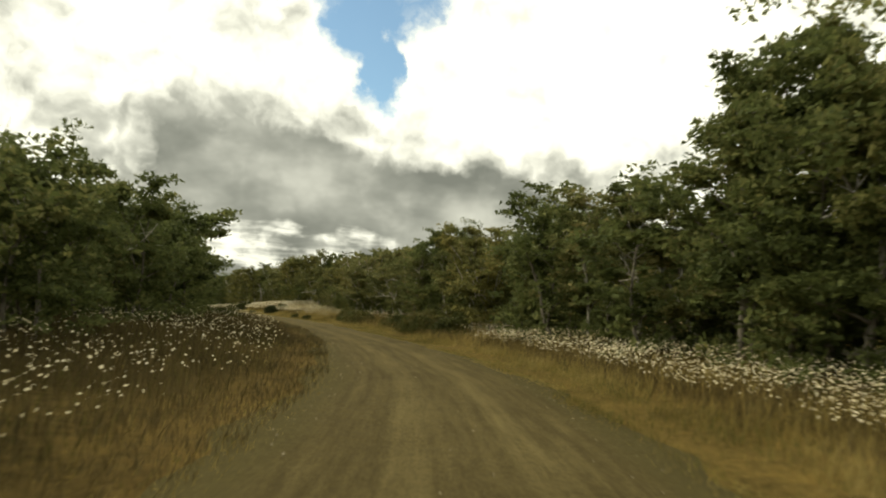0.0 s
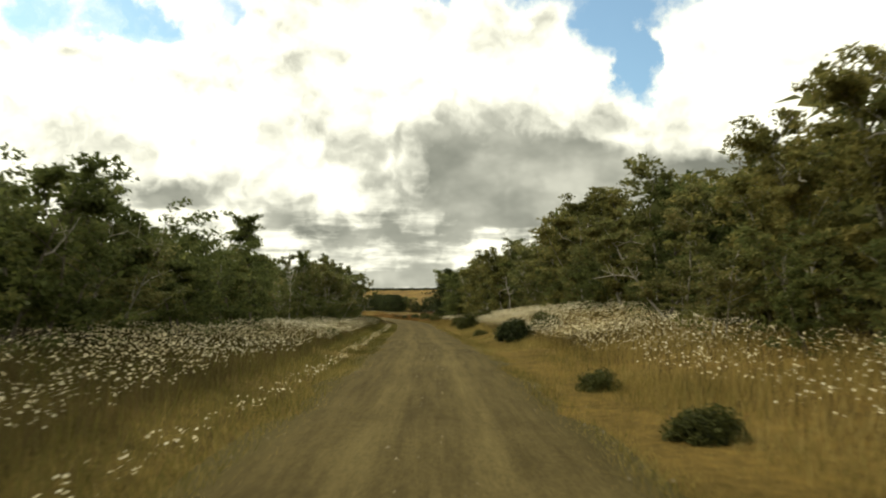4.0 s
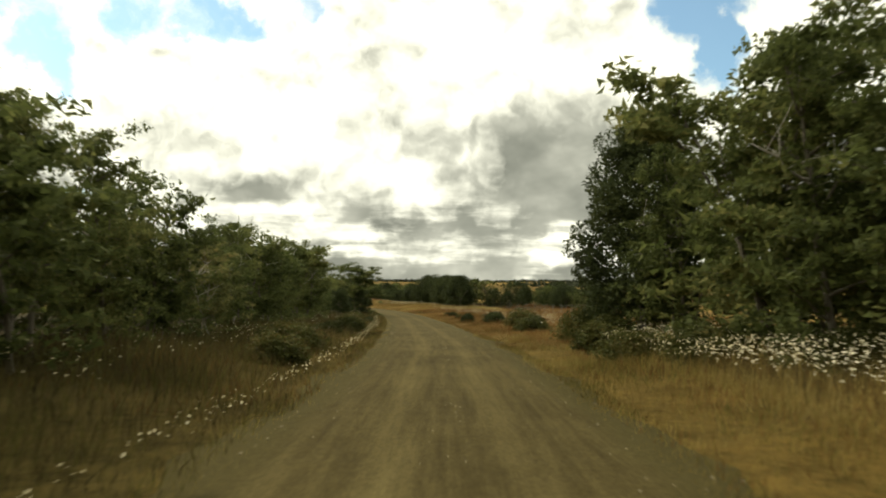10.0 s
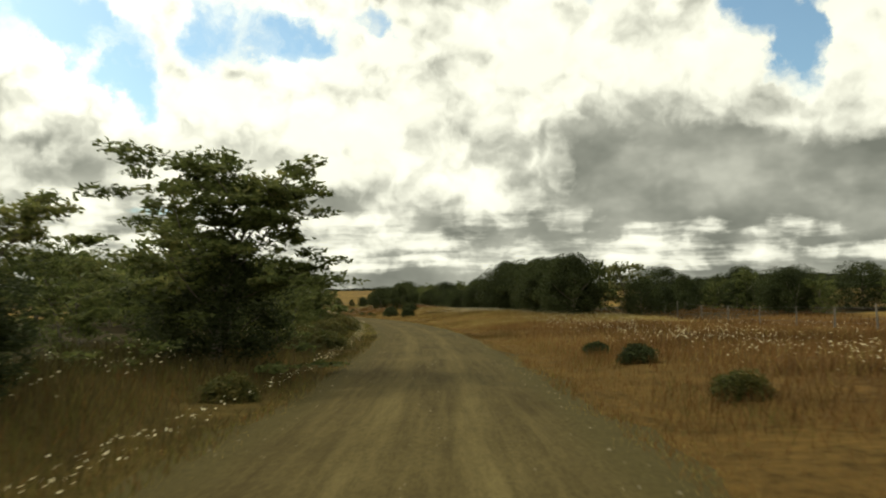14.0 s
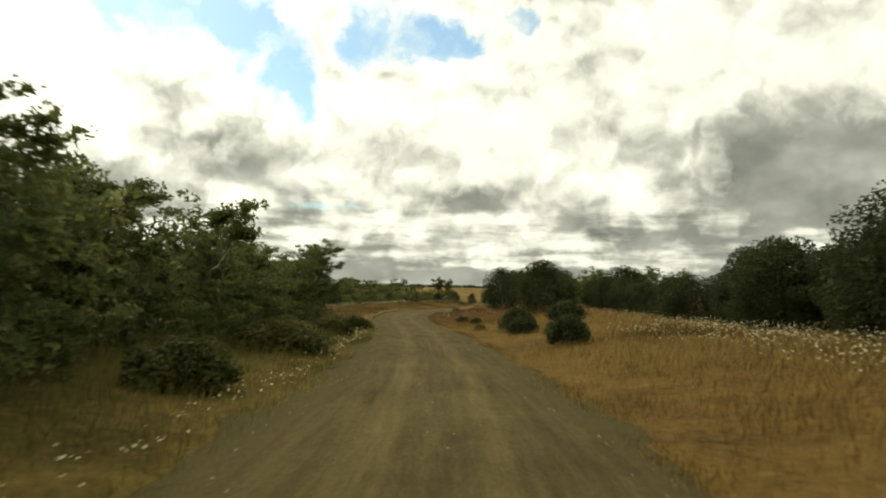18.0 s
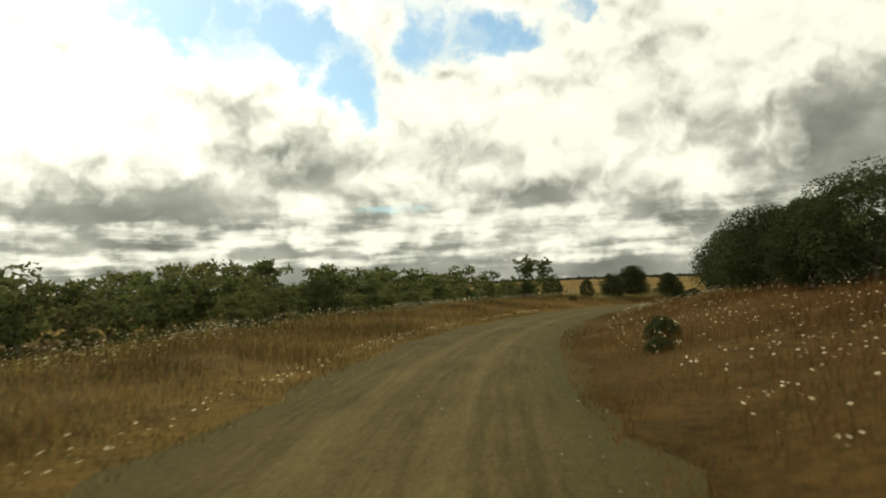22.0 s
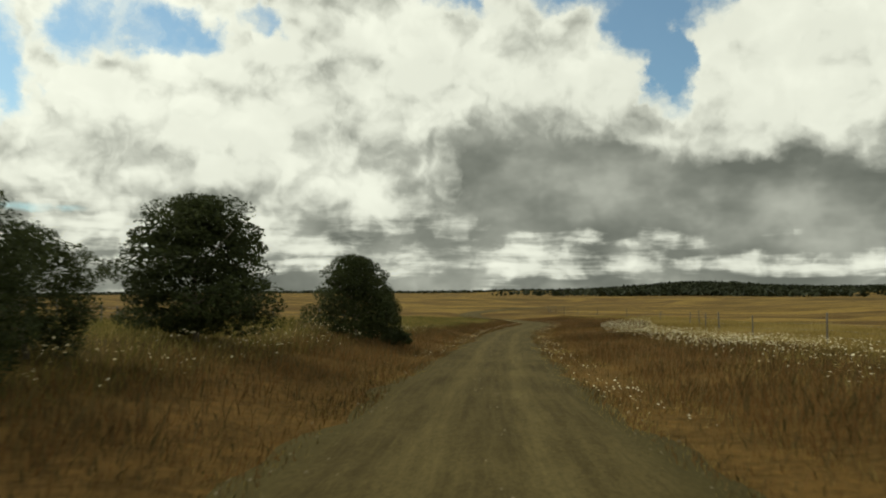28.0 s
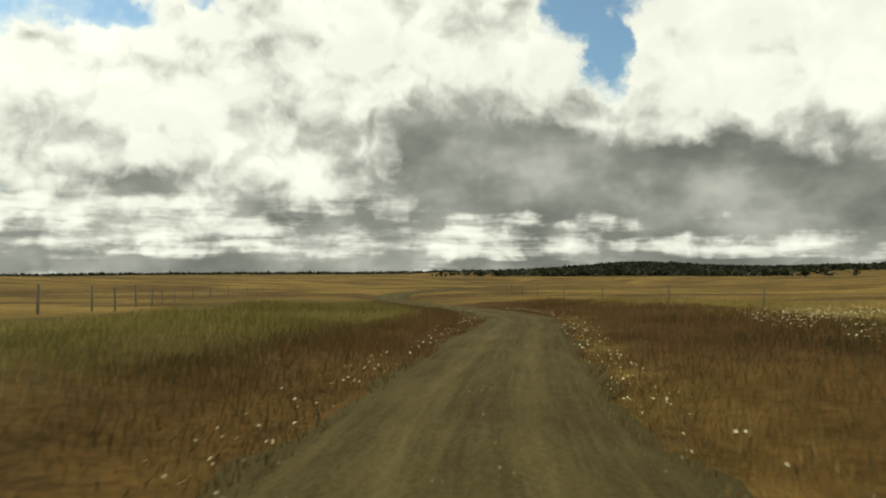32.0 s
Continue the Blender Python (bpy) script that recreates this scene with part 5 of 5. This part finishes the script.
sward(-1, 230, 298, 1.75, 4, "gold_grass", 25, 0.35)
sward(-1, 298, 372, 1.75, 12, "gold_grass", 14, 0.38)
sward(-1, 298, 372, 1.75, 12, "rust_grass", 22, 0.38)
sward(-1, 298, 372, 9, 24, "green_grass", 8, 0.5)
sward(-1, 298, 372, 9, 24, "gold_grass", 9, 0.45)
sward(-1, 298, 372, 1.75, 12, "weed", 14, 0.35)
sward(-1, 298, 345, 1.75, 10, "green_grass", 14, 0.32)
sward(-1, 372, 470, 1.75, 6, "rust_grass", 46, 0.42)
sward(-1, 372, 470, 1.75, 6, "weed", 24, 0.4)
sward(-1, 372, 470, 5, 16, "green_grass", 28, 0.45)
sward(-1, 372, 470, 5, 16, "gold_grass", 16, 0.45)
sward(1, -15, 60, 1.75, 4.2, "green_grass", 50, 0.32)
sward(1, -15, 75, 3.2, 10, "gold_grass", 65, 0.55)
sward(1, -15, 60, 3.5, 10, "weed", 18, 0.6)
sward(1, 60, 165, 1.75, 4.4, "green_grass", 40, 0.34)
sward(1, 60, 165, 1.75, 5, "gold_grass", 45, 0.4)
sward(1, 75, 165, 4, 9.5, "gold_grass", 75, 0.55)
sward(1, 120, 170, 1.75, 6, "rust_grass", 25, 0.4)
sward(1, 165, 240, 1.75, 18, "rust_grass", 48, 0.42)
sward(1, 165, 240, 1.75, 4, "green_grass", 40, 0.25)
sward(1, 165, 300, 4, 18, "gold_grass", 10, 0.4)
sward(1, 165, 262, 16, 30, "rust_grass", 7, 0.42)
sward(1, 240, 296, 1.75, 18, "gold_grass", 34, 0.4)
sward(1, 240, 296, 1.75, 14, "rust_grass", 26, 0.38)
sward(1, 240, 296, 1.75, 3.4, "green_grass", 30, 0.2)
sward(1, 296, 345, 1.75, 12, "rust_grass", 48, 0.42)
sward(1, 296, 345, 1.75, 4.5, "green_grass", 35, 0.28)
sward(1, 345, 470, 1.75, 9, "rust_grass", 42, 0.42)
sward(1, 345, 470, 1.75, 9, "weed", 20, 0.4)
sward(1, 385, 470, 7, 22, "gold_grass", 26, 0.45)
sward(1, 330, 390, 5, 9, "gold_grass", 18, 0.45)
daisies(-1, -12, 22, 3, 7.5, 13, 0.6)
daisies(-1, 22, 60, 3.4, 7.5, 7, 0.6)
daisies(-1, 60, 108, 3.6, 9, 42, 0.58)
daisies(-1, 108, 140, 3.6, 8, 14, 0.55)
daisies(-1, 60, 250, 2.35, 2.85, 16, 0.22)
daisies(-1, 140, 230, 4, 7.5, 3.5, 0.55)
daisies(-1, 250, 345, 2.0, 2.9, 9, 0.22)
daisies(-1, 300, 372, 7, 11, 9, 0.45)
daisies(-1, 372, 415, 4.5, 6.5, 5, 0.5)
daisies(-1, 395, 470, 1.75, 2.9, 3, 0.2)
daisies(1, -12, 30, 4.2, 9.5, 42, 0.58)
daisies(1, 30, 62, 5.5, 9.5, 16, 0.55)
daisies(1, 62, 78, 4, 8, 26, 0.55)
daisies(1, 78, 128, 4.2, 9.5, 70, 0.6)
daisies(1, 128, 165, 4.4, 8.5, 45, 0.58)
daisies(1, 165, 240, 4.5, 16, 1.6, 0.5)
daisies(1, 175, 235, 6, 9, 6, 0.5)
daisies(1, 240, 296, 8, 15, 4, 0.45)
daisies(1, 258, 277, 6, 10, 14, 0.45)
daisies(1, 296, 345, 3.0, 9, 5, 0.42)
daisies(1, 345, 392, 5, 8, 4, 0.45)
daisies(1, 388, 440, 6.2, 9.5, 18, 0.5)
daisies(1, 380, 460, 1.75, 2.9, 4, 0.2)


THICK = 2.3


def sow(rows, rng):
    """Random stations and offsets for each row, a little patchy."""
    for side, s0, s1, l0, l1, *rest in rows:
        n = int((s1 - s0) * (l1 - l0) * rest[-2] * (THICK if len(rest) == 3 else 2.2))
        s = rng.uniform(s0, s1, n)
        lat = side * (rng.uniform(l0, l1, n) + half(s) - 2.0)
        lat = lat + middle(s, lat)
        keep = rng.random(n) < np.clip(0.62 + 0.55 * lumps(s, lat, 1.3, s0) + 0.3 * lumps(s, lat, 4.0, l0), 0.05, 1)
        yield s[keep], lat[keep], rest


def build_swards():
    rng = np.random.default_rng(17)
    heap = {}
    for s, lat, (kind, _, tall) in sow(SWARDS, rng):
        heap.setdefault(kind, []).append((s, lat, tall * rng.uniform(0.45, 1.25, len(s)) * (0.75 + 0.25 * lumps(s, lat, 2.2, 4.0))))
    names = {"weed": ("weeds", "tall dark seeding weeds on the road verge"), "green_grass": ("green_grass", "rough green grass on the road verge"),
             "gold_grass": ("dry_grass", "long golden dry grass on the road verge"), "rust_grass": ("red_sorrel", "rust red seeding sorrel on the road verge")}
    for kind, groups in heap.items():
        s, lat, tall = (np.concatenate(g) for g in zip(*groups))
        x, y, z = land(s, lat)
        n = len(s)
        # Short, worn grass along the gravel; it grows tall a stride further out.
        tall = tall * (0.45 + 0.55 * ramp(np.abs(lat - middle(s, lat)) - half(s), 0.1, 1.4))
        spin = rng.uniform(0, 6.28, n)
        w = rng.uniform(0.0026, 0.0065, n) * (1 + np.maximum(np.abs(lat) - 3, 0) / 6) * (1.4 if kind in ("weed", "rust_grass") else 1.0)
        lean = rng.normal(0, 0.28, (n, 2)) + [0.10, 0.03]
        foot = np.stack([x, y, z - 0.03], 1)
        side = np.stack([np.cos(spin) * w, np.sin(spin) * w, 0 * w], 1)
        mid = foot + np.stack([lean[:, 0] * tall * 0.35, lean[:, 1] * tall * 0.35, tall * 0.6], 1)
        tip = foot + np.stack([lean[:, 0] * tall, lean[:, 1] * tall, tall], 1)
        if kind == "weed":
            v = np.stack([foot, mid - side, tip, mid + side], 1).reshape(-1, 3)
            f = np.arange(n)[:, None] * 4 + np.array([[0, 1, 2, 3]])
        else:
            v = np.stack([foot - side, tip, foot + side], 1).reshape(-1, 3)
            f = np.arange(n)[:, None] * 3 + np.array([[0, 1, 2]])
        name, label = names[kind]
        tagged(new(name, fast_mesh(name, v, f, MAT[kind])), label, "grass", kind="stuff")


def build_flowers():
    rng = np.random.default_rng(23)
    parts = [(s, lat, tall * rng.uniform(0.6, 1.2, len(s))) for s, lat, (_, tall) in sow(FLOWERS, rng)]
    s, lat, tall = (np.concatenate(g) for g in zip(*parts))
    x, y, z = land(s, lat)
    n = len(s)
    top = np.stack([x + rng.normal(0, 0.05, n), y + rng.normal(0, 0.05, n), z + tall], 1)
    nor = rng.normal(0, 0.5, (n, 3)) + [-0.3, -0.3, 1.0]
    nor /= np.linalg.norm(nor, axis=1)[:, None]
    a = np.cross(nor, rng.normal(size=(n, 3)))
    a /= np.linalg.norm(a, axis=1)[:, None]
    b = np.cross(nor, a)
    r = rng.uniform(0.012, 0.027, n)[:, None]
    ring = np.stack([top + a * r, top + b * r * 0.9, top - a * r, top - b * r * 0.9], 1).reshape(-1, 3)
    f = np.arange(n)[:, None] * 4 + np.arange(4)[None]
    spin = rng.uniform(0, 6.28, n)
    side = np.stack([np.cos(spin), np.sin(spin), 0 * spin], 1) * 0.005
    foot = np.stack([x, y, z - 0.02], 1)
    stem = np.stack([foot - side, foot + side, top - nor * 0.004], 1).reshape(-1, 3)
    g = n * 4 + np.arange(n)[:, None] * 3 + np.array([[0, 1, 2]])
    slots = np.r_[np.zeros(n, int), np.ones(n, int)]
    tagged(new("wild_daisies", fast_mesh("wild_daisies", np.r_[ring, stem], [f, g], [MAT["petal"], MAT["weed"]], slots=slots)), "white wild daisies in drifts along the road verge", "flowers", kind="stuff")


# ---- fences, dead wood, far woods ----
def build_fence(side, s0, s1, off, gap, tall, seed, wires=4):
    rng = np.random.default_rng(seed)
    root = new("wire_fence")
    tagged(root, "old wire fence on grey wooden posts across the meadow", "fence")
    tops = []
    s = s0
    while s < s1:
        p = spot(s, side * off, 0.3)
        h = tall * rng.uniform(0.9, 1.12) + 0.3
        r = rng.uniform(0.035, 0.055)
        lean = rng.normal(0, 0.03, 2)
        bits = Bits()
        bits.tube([(p.x, p.y, p.z), (p.x + lean[0] * h * 0.5, p.y + lean[1] * h * 0.5, p.z + h * 0.5), (p.x + lean[0] * h, p.y + lean[1] * h, p.z + h)], [r * 1.1, r, r * 0.85], 6)
        piece("post", bits.mesh("post", MAT["post"], False), root)
        tops.append((p.x + lean[0] * h, p.y + lean[1] * h, p.z + 0.3))
        s += gap * rng.uniform(0.85, 1.15)
    tops = np.array(tops)
    for k in range(wires):
        bits = Bits()
        bits.tube(tops + [0, 0, tall * (0.25 + 0.22 * k)], np.full(len(tops), 0.003), 3)
        piece("wire", bits.mesh("wire", MAT["wire"], False), root)


def fallen_wood(name, seed, s, lat, length, thick, turn, limbs, lift, label):
    """A fallen dead trunk or bough with bare crooked limbs."""
    rng = np.random.default_rng(seed)
    root = new(name)
    root.location = spot(s, lat, 0.0)
    root.rotation_euler = (0, 0, radians(turn))
    line = wander(rng, (-length / 2, 0, thick * 0.6), (1, 0, lift), length, 9, 0.2)
    line[:, 2] = np.maximum(line[:, 2], thick * 0.5)
    bits = Bits()
    bits.tube(line, np.linspace(thick, thick * 0.35, len(line)), 7)
    piece("trunk", bits.mesh("trunk", MAT["dead"]), root)
    for k in range(limbs):
        arm = wander(rng, line[rng.integers(2, 9)], (rng.normal(), rng.normal(), rng.uniform(0.4, 1.3)), length * rng.uniform(0.18, 0.4), 6, 0.5)
        arm[:, 2] = np.maximum(arm[:, 2], 0.03)
        bits = Bits()
        bits.tube(arm, np.linspace(thick * 0.4, thick * 0.1, len(arm)), 5)
        for q in range(2):
            twig = wander(rng, arm[rng.integers(2, 6)], rng.normal(size=3) + [0, 0, 0.4], length * rng.uniform(0.06, 0.14), 3, 0.5)
            bits.tube(twig, np.linspace(thick * 0.16, thick * 0.05, len(twig)), 4)
        piece("limb", bits.mesh("limb", MAT["dead"]), root)
    tagged(root, label, "dead wood")


def build_far_woods():
    """Dark woods on the low rises and tree lines far out on the plain."""
    rng = np.random.default_rng(77)
    b = np.r_[rng.normal(-17, 5, 6500), rng.normal(-33, 8, 3600), rng.uniform(-12, 40, 2600)]
    d = np.r_[rng.uniform(950, 2000, 6500), rng.uniform(1200, 2100, 3600), rng.uniform(1700, 2300, 2600)]
    x, y = -50 - np.sin(np.radians(b)) * d, 380 + np.cos(np.radians(b)) * d
    keep = lumps(x, y, 260.0, 2.0) + 0.35 * lumps(x, y, 90.0) > -0.45
    x, y, d = x[keep], y[keep], d[keep]
    s, lat = station(x, y)
    z = height(s, lat, x, y) + ridge(x, y)
    size = rng.uniform(6, 13, len(x))
    centres = np.stack([x, y, z + size * 0.25], 1)
    k = 3
    centres = np.repeat(centres, k, 0) + rng.normal(0, 3.0, (len(x) * k, 3)) * [1, 1, 0.4]
    tagged(new("far_woods", leaf_mesh("far_woods", centres, np.repeat(size, k) * 0.7, MAT["far_wood"], rng, 0.2, 1.1)), "dark woods on the low rises beyond the plain", "woods", kind="stuff")


def build_all():
    build_ground()
    build_road()
    build_woods()
    build_singles()
    build_thicket()
    fallen_wood("fallen_log", 5, 106, 7.6, 3.6, 0.11, 20, 4, 0.0, "fallen grey log lying among the daisies")
    fallen_wood("fallen_tree", 6, 119, 7.6, 4.2, 0.08, 115, 5, 0.12, "toppled bleached dead tree with tangled bare limbs")
    fallen_wood("fallen_tree", 8, 58, -8.2, 5.0, 0.10, 200, 3, 0.12, "fallen grey trunk lying at the edge of the wood")
    fallen_wood("dead_bough", 9, 66, 8.0, 3.0, 0.08, 60, 5, 0.9, "bleached dead bough leaning against the wood edge")
    build_fence(1, 196, 262, 21.0, 3.2, 1.15, 1)
    build_fence(1, 392, 520, 13.0, 9.0, 1.15, 2, 3)
    build_fence(-1, 372, 408, 20.0, 1.7, 1.1, 3)
    build_fence(-1, 412, 520, 21.0, 7.0, 1.15, 4, 3)
    build_far_woods()
    build_swards()
    build_flowers()


build_all()
